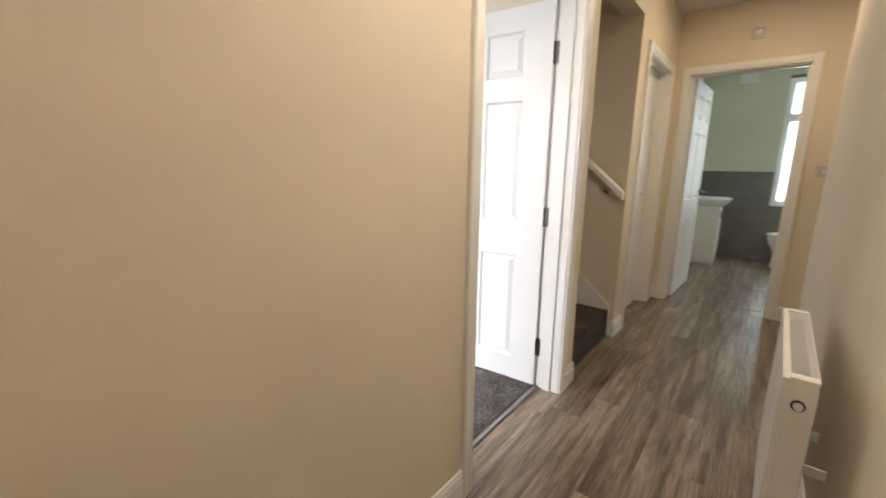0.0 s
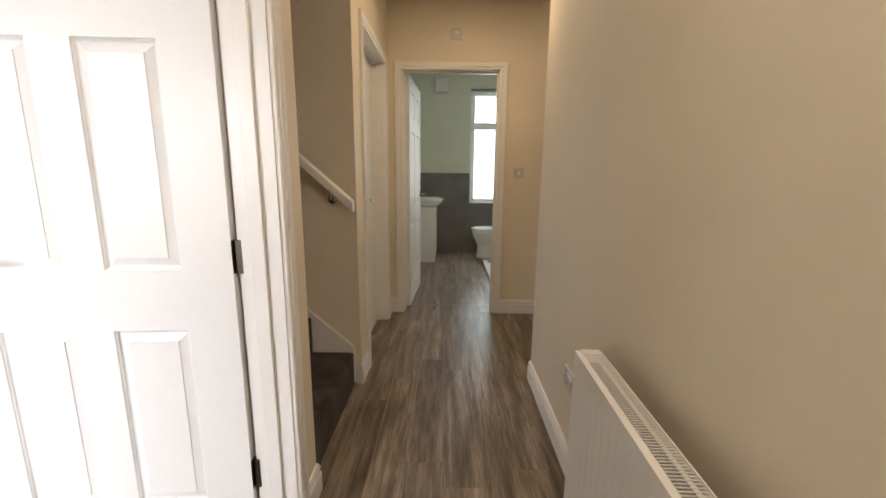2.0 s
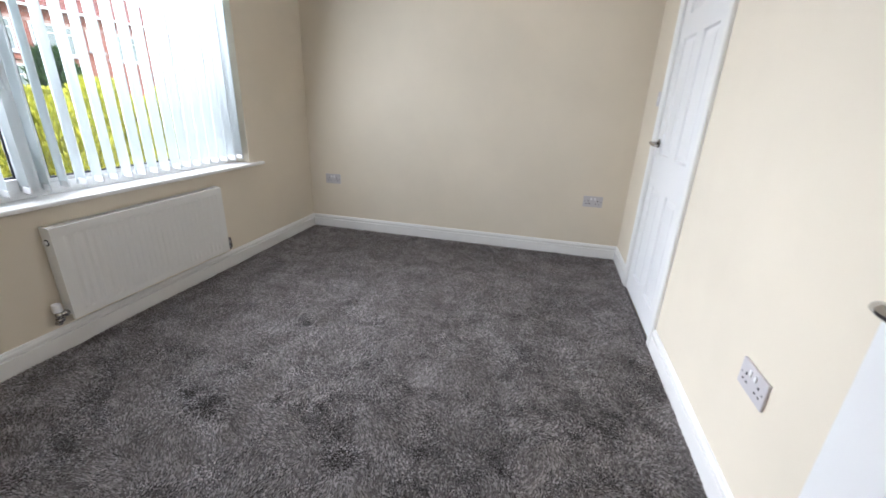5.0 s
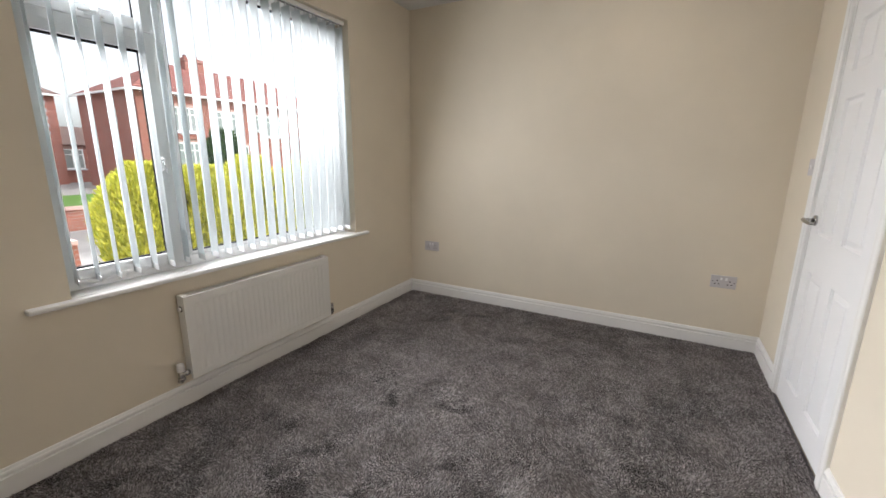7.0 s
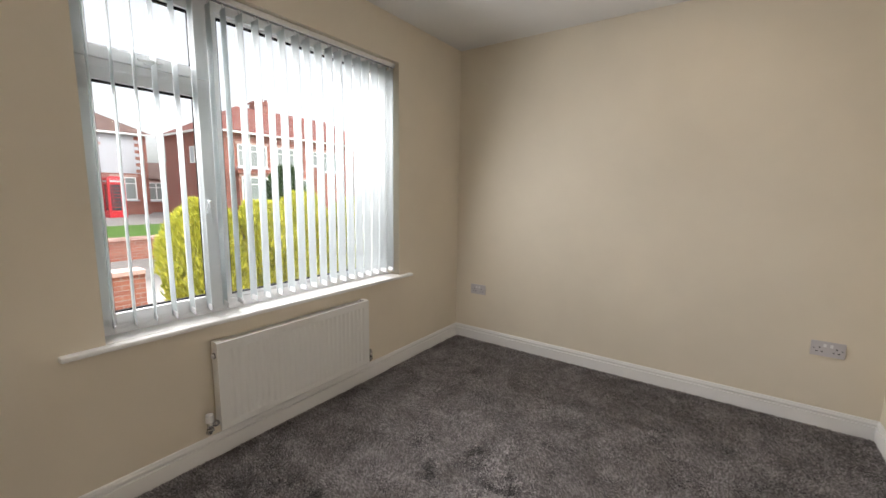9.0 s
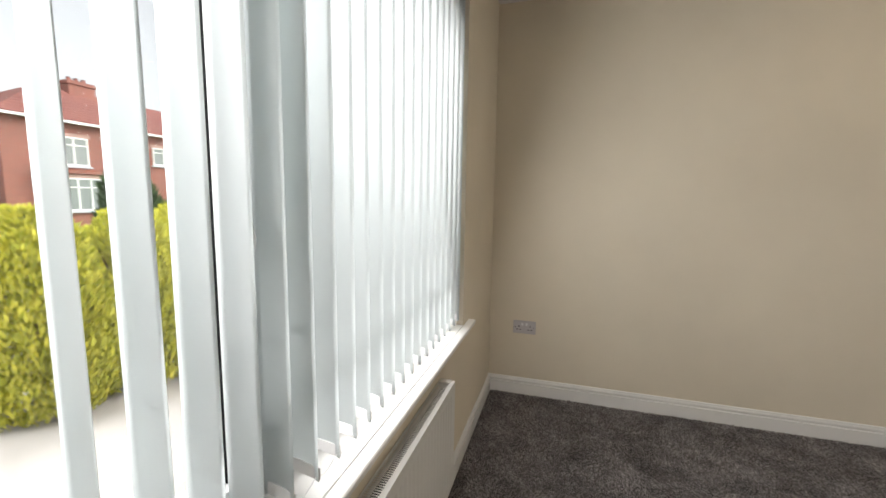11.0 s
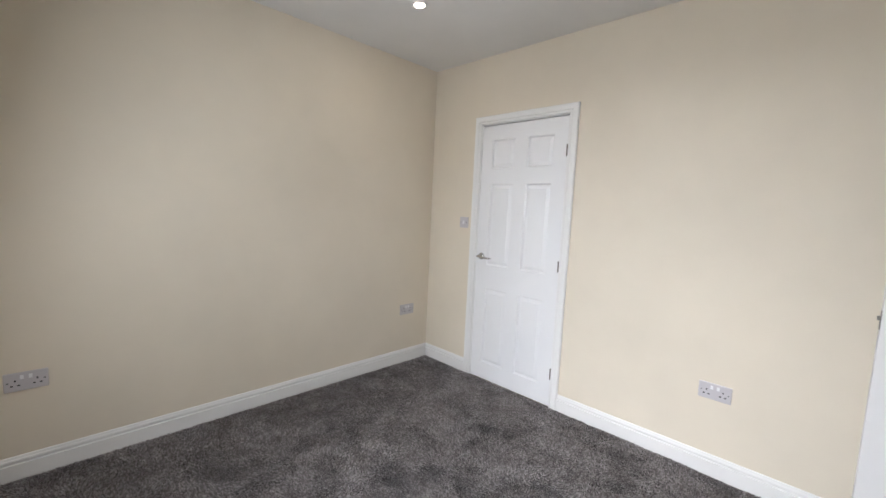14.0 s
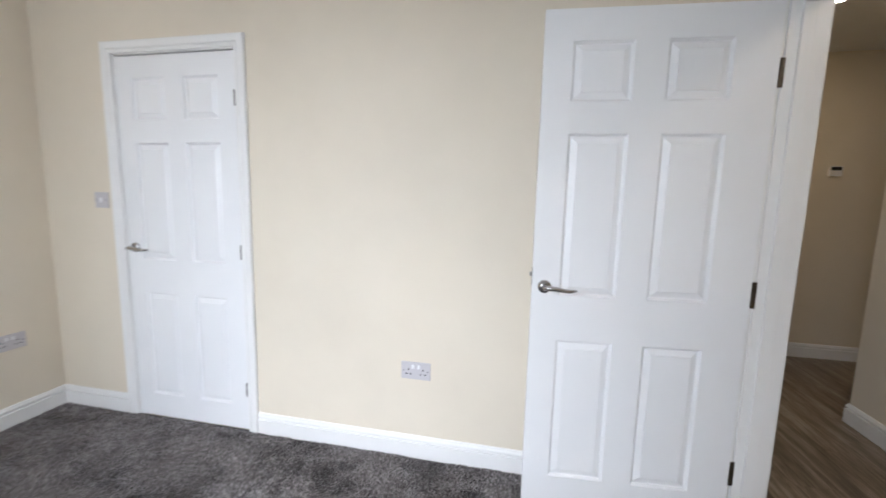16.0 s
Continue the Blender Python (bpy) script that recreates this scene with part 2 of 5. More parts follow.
def brick_mat(name, a, b, mortar, scale=1.0):
    m = mat(name, a, 0.9)
    tc = m.node_tree.nodes.new("ShaderNodeTexCoord")
    sep = m.node_tree.nodes.new("ShaderNodeSeparateXYZ")
    m.node_tree.links.new(tc.outputs["Object"], sep.inputs["Vector"])
    add = m.node_tree.nodes.new("ShaderNodeMath")
    m.node_tree.links.new(sep.outputs["X"], add.inputs[0])
    m.node_tree.links.new(sep.outputs["Y"], add.inputs[1])
    comb = m.node_tree.nodes.new("ShaderNodeCombineXYZ")
    m.node_tree.links.new(add.outputs[0], comb.inputs["X"])
    m.node_tree.links.new(sep.outputs["Z"], comb.inputs["Y"])
    br = node(m, "ShaderNodeTexBrick", Color1=(*a, 1), Color2=(*b, 1), Mortar=(*mortar, 1), Scale=scale, Mortar_Size=0.006, Brick_Width=0.225, Row_Height=0.075)
    m.node_tree.links.new(comb.outputs["Vector"], br.inputs["Vector"])
    n = noise_of(m, coords(m), 1.2, 4)
    to(m, mix(m, "MULTIPLY", 0.5, br.outputs["Color"], ramp(m, n, [(0.3, (0.75, 0.72, 0.72)), (0.7, (1.1, 1.1, 1.1))])), "Base Color")
    bump(m, br.outputs["Fac"], -0.4, 0.008)
    return m


M_BRICK = brick_mat("red_facing_brick", (0.36, 0.125, 0.092), (0.28, 0.095, 0.072), (0.36, 0.26, 0.22))
M_GARDENBRICK = brick_mat("garden_wall_brick", (0.36, 0.13, 0.085), (0.28, 0.10, 0.07), (0.34, 0.29, 0.26))


def roof_mat(name, a, b, eave, course):
    """Clay tiles: blotches, and each course above the eave painted lighter at its lip, shaded under the next."""
    m = mat(name, a, 0.85)
    n = noise_of(m, coords(m), 2.2, 5)
    tc = m.node_tree.nodes.new("ShaderNodeTexCoord")
    sep = m.node_tree.nodes.new("ShaderNodeSeparateXYZ")
    m.node_tree.links.new(tc.outputs["Object"], sep.inputs["Vector"])
    steps = [("SUBTRACT", eave - 0.035), ("DIVIDE", course), ("FRACT", 0.0)]
    out = sep.outputs["Z"]
    for kind, value in steps:
        k = m.node_tree.nodes.new("ShaderNodeMath")
        k.operation = kind
        k.inputs[1].default_value = value
        m.node_tree.links.new(out, k.inputs[0])
        out = k.outputs[0]
    # lit lip and the shade under the next one, put into the colour
    lip_shade = ramp(m, out, [(0.0, (1.25, 1.22, 1.2)), (0.6, (1.0, 1.0, 1.0)), (0.72, (0.45, 0.45, 0.47)), (1.0, (0.45, 0.45, 0.47))])
    to(m, mix(m, "MULTIPLY", 1.0, ramp(m, n, [(0.3, a), (0.7, b)]), lip_shade), "Base Color")
    return m


M_ROOF = roof_mat("red_clay_roof_tile", (0.24, 0.080, 0.066), (0.32, 0.130, 0.105), 5.2, 2.1 / 13)
M_ROOF2 = roof_mat("brown_roof_tile", (0.17, 0.105, 0.092), (0.24, 0.160, 0.138), 5.35, 2.25 / 14)
M_ROOF3 = roof_mat("brown_link_roof_tile", (0.15, 0.095, 0.085), (0.21, 0.145, 0.125), 2.45, 0.11)
M_RENDER = paint("white_house_render", (0.52, 0.54, 0.58), 0.9)
M_COPING = paint("pink_sandstone_coping", (0.50, 0.33, 0.29), 0.9, 0.12)
M_PAVE = paint("grey_paving", (0.30, 0.28, 0.27), 0.95, 0.15)
M_TARMAC = paint("worn_tarmac", (0.11, 0.105, 0.10), 0.95, 0.2)
M_DARKGLASS = mat("dark_house_window_glass", (0.05, 0.06, 0.07), 0.08)
# one pale grey-green tone for the framed house panes
M_PALEGLASS = mat("pale_house_window_glass", (0.26, 0.29, 0.29), 0.08)


def leaf_mat(name, lo, hi):
    m = mat(name, hi, 0.7, spec=0.2)
    g = m.node_tree.nodes.new("ShaderNodeNewGeometry")
    to(m, ramp(m, g.outputs["Random Per Island"], [(0.0, lo), (0.55, tuple((p + q) / 2 for p, q in zip(lo, hi))), (1.0, hi)]), "Base Color")
    return m


M_GOLDLEAF = leaf_mat("golden_conifer_foliage", (0.24, 0.27, 0.035), (0.56, 0.52, 0.075))
M_GREENLEAF = leaf_mat("dark_green_foliage", (0.035, 0.07, 0.025), (0.08, 0.14, 0.05))
M_LAWN = leaf_mat("lawn_grass", (0.05, 0.12, 0.02), (0.11, 0.22, 0.04))
M_BARK = paint("brown_bark", (0.10, 0.07, 0.05), 0.95, 0.3)


# ---- builders ----
def finish(bm, name, material, smooth=False):
    bmesh.ops.recalc_face_normals(bm, faces=bm.faces[:])
    me = bpy.data.meshes.new(name)
    bm.to_mesh(me)
    bm.free()
    for mtl in material if isinstance(material, (list, tuple)) else [material]:
        me.materials.append(mtl)
    if smooth:
        for p in me.polygons:
            p.use_smooth = True
    return me


def part(name, bm, material, parent=None, label="", smooth=False, m=None):
    """One mesh object, under a thing or a part, from a bmesh in its parent's space."""
    ob = new(name, finish(bm, name, material, smooth) if isinstance(bm, bmesh.types.BMesh) else bm)
    if parent is not None:
        ob.parent = parent
    if m is not None:
        ob.matrix_basis = m
    if label:
        tagged(ob, label)
    return ob


def thing(name, m, label, category, group="", kind=""):
    ob = new(name)
    ob.empty_display_size = 0.1
    ob.matrix_basis = m
    return tagged(ob, label, category, group, kind)


def box(bm, x0, y0, z0, x1, y1, z1, bevel=0.0, seg=2):
    r = bmesh.ops.create_cube(bm, size=1.0)
    vs = r["verts"]
    for v in vs:
        v.co = Vector(((x0 + x1) / 2 + v.co.x * (x1 - x0), (y0 + y1) / 2 + v.co.y * (y1 - y0), (z0 + z1) / 2 + v.co.z * (z1 - z0)))
    if bevel:
        es = list({e for v in vs for e in v.link_edges})
        bmesh.ops.bevel(bm, geom=es, offset=bevel, segments=seg, affect="EDGES", profile=0.6)


def boxes(*dims, bevel=0.0):
    bm = bmesh.new()
    for d in dims:
        box(bm, *d, bevel=bevel)
    return bm


def cyl(bm, a, b, r0, r1=None, seg=20, cap=True):
    a, b = Vector(a), Vector(b)
    d = b - a
    r = bmesh.ops.create_cone(bm, cap_ends=cap, segments=seg, radius1=r0, radius2=r0 if r1 is None else r1, depth=d.length)
    q = Vector((0, 0, 1)).rotation_difference(d.normalized()).to_matrix().to_4x4()
    bmesh.ops.transform(bm, matrix=Matrix.Translation((a + b) / 2) @ q, verts=r["verts"])


def tube(bm, points, radius, seg=12, flat=1.0):
    """A round bar along points; flat squeezes it upright."""
    rings = []
    pts = [Vector(p) for p in points]
    for i, p in enumerate(pts):
        d = (pts[min(i + 1, len(pts) - 1)] - pts[max(i - 1, 0)]).normalized()
        side = d.cross(Vector((0, 0, 1)))
        side = side.normalized() if side.length > 1e-4 else Vector((1, 0, 0))
        up = side.cross(d).normalized()
        rr = radius[i] if isinstance(radius, (list, tuple)) else radius
        rings.append([bm.verts.new(p + side * (math.cos(k * math.tau / seg) * rr) + up * (math.sin(k * math.tau / seg) * rr * flat)) for k in range(seg)])
    for a, b in zip(rings, rings[1:]):
        for k in range(seg):
            bm.faces.new((a[k], a[(k + 1) % seg], b[(k + 1) % seg], b[k]))
    bm.faces.new(rings[0]), bm.faces.new(rings[-1])


def sweep(bm, profile, paths):
    """Joins the paths (one list of places for each profile point) into a closed moulding."""
    cols = [[bm.verts.new(p) for p in path] for path in paths]
    n = len(profile)
    for i in range(n):
        a, b = cols[i], cols[(i + 1) % n]
        for k in range(len(a) - 1):
            bm.faces.new((a[k], a[k + 1], b[k + 1], b[k]))
    bm.faces.new([c[0] for c in cols]), bm.faces.new([c[-1] for c in cols])


ARCH = [(0.006, 0.0), (0.006, 0.010), (0.010, 0.014), (0.022, 0.015), (0.026, 0.011), (0.030, 0.017), (0.058, 0.019), (0.063, 0.017), (0.066, 0.012), (0.066, 0.0)]
SKIRT = [(0.0, 0.0), (0.0145, 0.0), (0.0145, 0.0815), (0.0130, 0.0832), (0.0050, 0.0840), (0.0050, 0.0905), (0.0115, 0.0930), (0.0125, 0.0990), (0.0115, 0.1050), (0.0085, 0.1095), (0.0080, 0.1140), (0.0060, 0.1185), (0.0, 0.1200)]


def architrave(a, b, height, m, parent, label=""):
    """Moulding round an opening from a to b on the local wall plane y=0, proud to -y."""
    bm = bmesh.new()
    sweep(bm, ARCH, [[(a - u, -d, 0), (a - u, -d, height + u), (b + u, -d, height + u), (b + u, -d, 0)] for u, d in ARCH])
    return part("architrave", bm, M_TRIM, parent, label, m=m)


def skirting(p, q, side, e0=0, e1=0):
    """Baseboard from p to q; side: the unit way it stands out; ends: 1 outer mitre, -1 inner, 0 square."""
    p, q, side = Vector((*p, 0)), Vector((*q, 0)), Vector((*side, 0))
    d = (q - p).normalized()
    bm = bmesh.new()
    sweep(bm, SKIRT, [[p + side * u - d * (u * e0) + Vector((0, 0, z)), q + side * u + d * (u * e1) + Vector((0, 0, z))] for u, z in SKIRT])
    ob = part("baseboard", bm, M_TRIM)
    return tagged(ob, "white painted moulded skirting board along the wall", "baseboard", kind="structure")


def structure(name, bm, material, label, category):
    return tagged(part(name, bm, material), label, category, kind="structure")


# ---- the shell: room x -4.41..-0.865, y -0.65..2.10; hall x -0.745..0.245 ----
H, HB = 2.50, 2.65
structure("wall_front", boxes(
    (-4.53, -0.95, -0.5, -3.615, -0.65, H), (-1.862, -0.95, -0.5, 0.363, -0.65, H),
    (-3.615, -0.95, -0.5, -1.862, -0.65, 0.678), (-3.615, -0.95, 2.207, -1.862, -0.65, H)), M_WALL,
    "cream painted outside wall with a wide window", "wall")
structure("wall_far", boxes((-4.53, -0.65, -0.1, -4.41, 2.16, H)), M_WALL, "plain cream painted end wall of the room", "wall")
structure("wall_back", boxes(
    (-4.41, 2.10, 0, -3.893, 2.16, H), (-3.122, 2.10, 0, -0.745, 2.16, H), (-3.893, 2.10, 2.015, -3.122, 2.16, H)), M_WALL,
    "cream painted wall with a closed cupboard door", "wall")
structure("wall_partition", boxes(
    (-0.865, -0.65, 0, -0.745, 1.111, H), (-0.865, 2.000, 0, -0.745, 2.10, H), (-0.865, 1.111, 2.015, -0.745, 2.000, H)), M_WALL,
    "cream painted wall between hall and room", "wall")
structure("wall_stair", boxes((-3.0, 2.97, -0.1, -0.745, 3.09, 4.2)), M_WALL, "cream painted wall beside the stairs", "wall")
structure("wall_hall_left", boxes(
    (-0.865, 3.09, 0, -0.745, 3.190, H), (-0.865, 4.010, 0, -0.745, 4.19, H), (-0.865, 3.190, 2.015, -0.745, 4.010, H)), M_WALL,
    "cream painted hall wall with a doorway", "wall")
structure("wall_bath", boxes(
    (-0.865, 4.19, 0, -0.649, 4.31, HB), (0.165, 4.19, 0, 1.90, 4.31, HB), (-0.649, 4.19, 2.015, 0.165, 4.31, HB)), M_WALL,
    "cream painted end wall of the hall", "wall")
structure("wall_hall_right", boxes((0.245, -0.65, 0, 0.363, 3.04, H)), M_WALL, "cream painted hall wall behind the radiator", "wall")
structure("wall_recess", boxes((0.363, 2.94, 0, 2.0, 3.04, H), (1.90, 3.04, 0, 2.0, 4.31, H)), M_WALL, "cream painted wall of the hall recess", "wall")
# added shell behind the shut side door, never in view
structure("wall_side_room", boxes((-2.3, 3.09, 0, -2.2, 4.31, H), (-2.2, 4.19, 0, -0.865, 4.31, H)), M_FAR, "unseen darker walls added to close the unlit side room", "wall")
# added end wall, out of view, keeps the stairwell dark
structure("wall_stair_end", boxes((-3.1, 2.10 + 0.06, 0, -3.0, 3.09, 4.2), (-3.0, 2.16, H, -0.745, 2.22, 4.2)), M_FAR, "unseen darker wall added to close the stairwell and keep it dark", "wall")
structure("wall_bathroom_left", boxes((-1.0, 4.31, 0, -0.88, 7.02, HB)), M_BATHWALL, "pale green painted bathroom wall", "wall")
structure("wall_bathroom_right", boxes((1.30, 4.31, 0, 1.42, 7.02, HB)), M_BATHWALL, "pale green painted bathroom wall", "wall")
structure("wall_bathroom_back", boxes(
    (-0.88, 6.93, 0, 0.07, 7.13, HB), (0.90, 6.93, 0, 1.30, 7.13, HB), (0.07, 6.93, 0, 0.90, 7.13, 0.75), (0.07, 6.93, 2.36, 0.90, 7.13, HB)), M_BATHWALL,
    "pale green painted bathroom wall with a window", "wall")
structure("wall_bathroom_front", boxes((-0.88, 4.31, 2.02, 1.30, 4.316, HB), (0.215, 4.31, 0, 1.30, 4.316, 2.02)), M_BATHWALL, "pale green painted wall over the bathroom door", "wall")
# stair header and its sloping soffit
bm = boxes((-0.865, 2.16, 2.17, -0.745, 2.97, H))
structure("trim_stair_header", bm, M_WALL, "cream painted header over the foot of the stairs", "trim")
bm = bmesh.new()
vs = [bm.verts.new(p) for p in ((-0.865, 2.22, 2.17), (-0.865, 2.97, 2.17), (-3.0, 2.97, 3.15), (-3.0, 2.22, 3.15), (-0.865, 2.22, 2.3), (-0.865, 2.97, 2.3), (-3.0, 2.97, 3.28), (-3.0, 2.22, 3.28))]
for f in ((0, 1, 2, 3), (4, 5, 6, 7), (0, 1, 5, 4), (1, 2, 6, 5), (2, 3, 7, 6), (3, 0, 4, 7)):
    bm.faces.new([vs[i] for i in f])
structure("ceiling_stair", bm, M_WALL, "sloping plaster soffit over the stairs", "ceiling")

structure("ceiling_room", boxes((-4.53, -0.95, H, -0.745, 2.16, H + 0.12)), M_CEIL, "plain white painted room ceiling", "ceiling")
structure("ceiling_hall", boxes((-0.745, -0.95, H, 2.0, 4.19, H + 0.12)), M_CEIL, "plain white painted hall ceiling", "ceiling")
# lid of the added side room shell
structure("ceiling_side_room", boxes((-2.3, 3.09, H, -0.865, 4.31, H + 0.12)), M_FAR, "unseen darker ceiling added to close the unlit side room", "ceiling")
structure("ceiling_bathroom", boxes((-1.0, 4.19, HB, 1.42, 7.13, HB + 0.12)), M_CEIL, "plain white painted bathroom ceiling", "ceiling")
structure("floor_base", boxes((-4.53, -0.95, -0.5, 2.0, 7.13, -0.006)), M_FAR, "screed under the floor coverings", "floor")
structure("carpet", boxes((-4.41, -0.65, -0.006, -0.872, 2.10, 0.004)), M_CARPET, "grey cut-pile carpet, brushed in uneven strokes", "carpet")

# skirting
skirting((-4.41, -0.65), (-4.41, 2.10), (1, 0), -1, -1)
skirting((-4.41, -0.65), (-0.865, -0.65), (0, 1), -1, -1)
skirting((-4.41, 2.10), (-3.934, 2.10), (0, -1), -1, 0)
skirting((-3.081, 2.10), (-0.865, 2.10), (0, -1), 0, -1)
skirting((-0.865, -0.65), (-0.865, 1.070), (-1, 0), -1, 0)
skirting((-0.865, 2.041), (-0.865, 2.10), (-1, 0), 0, -1)
skirting((-0.745, -0.65), (-0.745, 1.070), (1, 0), -1, 0)
skirting((-0.745, 2.041), (-0.745, 2.16), (1, 0), 0, 1)
skirting((-0.800, 2.16), (-0.745, 2.16), (0, 1), 0, 1)
skirting((-0.775, 2.97), (-0.745, 2.97), (0, -1), 0, 1)
skirting((-0.745, 2.97), (-0.745, 3.149), (1, 0), 1, 0)
skirting((-0.745, 4.051), (-0.745, 4.19), (1, 0), 0, -1)
skirting((-0.745, 4.19), (-0.690, 4.19), (0, -1), -1, 0)
skirting((0.206, 4.19), (1.90, 4.19), (0, -1), 0, -1)
skirting((0.245, -0.65), (0.245, 3.04), (-1, 0), -1, 1)
skirting((0.245, 3.04), (1.90, 3.04), (0, 1), 1, -1)
skirting((1.90, 3.04), (1.90, 4.19), (-1, 0), -1, -1)


# ---- doors ----
def panel_mesh(w, h, t):
    """A raised and fielded panel seen from both sides."""
    bm = bmesh.new()
    for s in (1, -1):
        rings = []
        for inset, depth in ((0.0, 0.0), (0.002, 0.004), (0.005, 0.0055), (0.007, 0.011), (0.012, 0.0125), (0.034, 0.0045), (0.0355, 0.002)):
            y = s * (t / 2 - depth)
            rings.append([bm.verts.new(p) for p in ((inset, y, inset), (w - inset, y, inset), (w - inset, y, h - inset), (inset, y, h - inset))])
        for a, b in zip(rings, rings[1:]):
            for k in range(4):
                bm.faces.new((a[k], a[(k + 1) % 4], b[(k + 1) % 4], b[k]))
        bm.faces.new(rings[-1])
    return finish(bm, "panel", M_DOOR)


def lever_handle(bm, s, t):
    """Round rose and a curved lever; s: the side it stands out to along y. The lever points to +x."""
    cyl(bm, (0, s * t, 0), (0, s * (t + 0.009), 0), 0.027, 0.025, 28)
    cyl(bm, (0, s * (t + 0.006), 0), (0, s * (t + 0.045), 0), 0.011, 0.010, 16)
    pts = [(-0.008, 0.044, 0.0), (0.012, 0.050, 0.003), (0.04, 0.053, 0.002), (0.07, 0.051, -0.003), (0.095, 0.046, -0.006), (0.118, 0.038, -0.004)]
    tube(bm, [(x, s * (y + t), z) for x, y, z in pts], [0.010, 0.012, 0.011, 0.0095, 0.008, 0.005], 12, 0.9)


def hinge_mesh():
    bm = bmesh.new()
    cyl(bm, (0, 0, -0.05), (0, 0, 0.05), 0.0055, seg=12)
    for z in (-0.017, 0.017):
        cyl(bm, (0, 0, z - 0.001), (0, 0, z + 0.001), 0.0075, seg=12)
    box(bm, 0.0, -0.0015, -0.05, 0.020, 0.0015, 0.05)
    box(bm, -0.0105, -0.016, -0.05, -0.0075, 0.0, 0.05)
    for z in (-0.035, 0.0, 0.035):
        cyl(bm, (0.012, -0.003, z), (0.012, 0.003, z), 0.0035, seg=8)
    return finish(bm, "hinge", M_BRONZE)


HINGE = hinge_mesh()
bm = bmesh.new()
cyl(bm, (0, 0, -0.038), (0, 0, 0.038), 0.0055, seg=12)
for z in (-0.013, 0.013):
    cyl(bm, (0, 0, z - 0.001), (0, 0, z + 0.001), 0.0065, seg=12)
KNUCKLE = finish(bm, "hinge", M_BRONZE)


def door_leaf(parent, width, m, label, st=(0.098, 0.098), mu=0.105, height=1.981, handle_z=0.985):
    """Six-panel leaf. Local: x from the hinge to the latch edge, y through the thickness, z up; the pivot is at the origin."""
    t = 0.035
    pw = (width - st[0] - st[1] - mu) / 2
    xs = [(st[0], st[0] + pw), (st[0] + pw + mu, width - st[1])]
    zs = [(0.142, 0.738), (0.922, 1.547), (1.662, 1.876)]
    bm = bmesh.new()
    x_cuts = [0, xs[0][0], xs[0][1], xs[1][0], xs[1][1], width]
    z_cuts = [0.008, *[z for p in zs for z in p], height + 0.008]
    for i in range(5):
        for j in range(7):
            if i in (1, 3) and j in (1, 3, 5):
                continue
            box(bm, x_cuts[i], -t / 2, z_cuts[j], x_cuts[i + 1], t / 2, z_cuts[j + 1])
    bmesh.ops.remove_doubles(bm, verts=bm.verts[:], dist=0.0004)
    leaf = part("leaf", bm, M_DOOR, parent, label, m=m)
    for x0, x1 in xs:
        for z0, z1 in zs:
            part("panel", panel_mesh(x1 - x0, z1 - z0, t), None, leaf, m=pose(x0, 0, z0))
    bm = bmesh.new()
    for s in (1, -1):
        lever_handle(bm, s, t / 2)
    part("handle", bm, M_CHROME, leaf, "polished chrome lever handle on a round rose", True, m=pose(width - 0.048, 0, handle_z, 0, 0, 180))
    part("latch_plate", boxes((width - 0.0005, -0.011, 0.955, width + 0.0015, 0.011, 1.03), (width, -0.006, 0.992, width + 0.010, 0.006, 1.008)), M_STEEL, leaf, "small steel latch plate")
    return leaf


def lining(a, b, depth, parent, m, stop_at, label="white painted door lining"):
    """Jambs and head between a and b, local y from 0 to depth, with a stop bead."""
    bm = boxes((a - 0.025, 0, 0, a, depth, 1.992), (b, 0, 0, b + 0.025, depth, 1.992), (a - 0.025, 0, 1.992, b + 0.025, depth, 2.017))
    part("lining", bm, M_TRIM, parent, label, m=m)
    s0, s1 = stop_at
    part("stop", boxes((a, s0, 0, a + 0.012, s1, 1.980), (b - 0.012, s0, 0, b, s1, 1.980), (a, s0, 1.980, b, s1, 1.992), bevel=0.002), M_TRIM, parent, m=m)


def hinges_on(parent, places, m, mesh=HINGE):
    for z in places:
        part("hinge", mesh, None, parent, "dark bronze butt hinge", m=m @ pose(0, 0, z))


# room door, swung wide open into the room
d = thing("door_1", pose(-0.745, 1.57, 0), "white six-panel door standing wide open into the carpeted room", "door", kind="structure")
to_y = pose(0, 0, 0, 0, 0, 90)           # local x runs along the world's y, local y to the world's -x
a, b = -0.434, 0.405
lining(a, b, 0.12, d, to_y, (0.045, 0.085))
architrave(a, b, 1.992, to_y, d)
architrave(-b, -a, 1.992, pose(-0.12, 0, 0, 0, 0, -90), d)
LEAN = 3.5
leaf = door_leaf(d, 0.796, pose(-0.141, 0.409, 0, 0, 0, 180 + LEAN), "white moulded six-panel door leaf, woodgrain skin", (0.145, 0.105), 0.113, handle_z=0.955)
for z in (0.235, 0.96, 1.755):
    bm = boxes((-0.1415, 0.392, z - 0.05, -0.1395, 0.424, z + 0.05), (-0.133, 0.4025, z - 0.05, -0.117, 0.4055, z + 0.05))
    cyl(bm, (-0.1345, 0.414, z - 0.05), (-0.1345, 0.414, z + 0.05), 0.0050, seg=12)
    for k in (-0.035, 0.0, 0.035):
        cyl(bm, (-0.1405, 0.400, z + k), (-0.1385, 0.400, z + k), 0.004, seg=8)
        cyl(bm, (-0.125, 0.4035, z + k), (-0.125, 0.4015, z + k), 0.004, seg=8)
    part("hinge", bm, M_BRONZE, d, "dark bronze butt hinge")

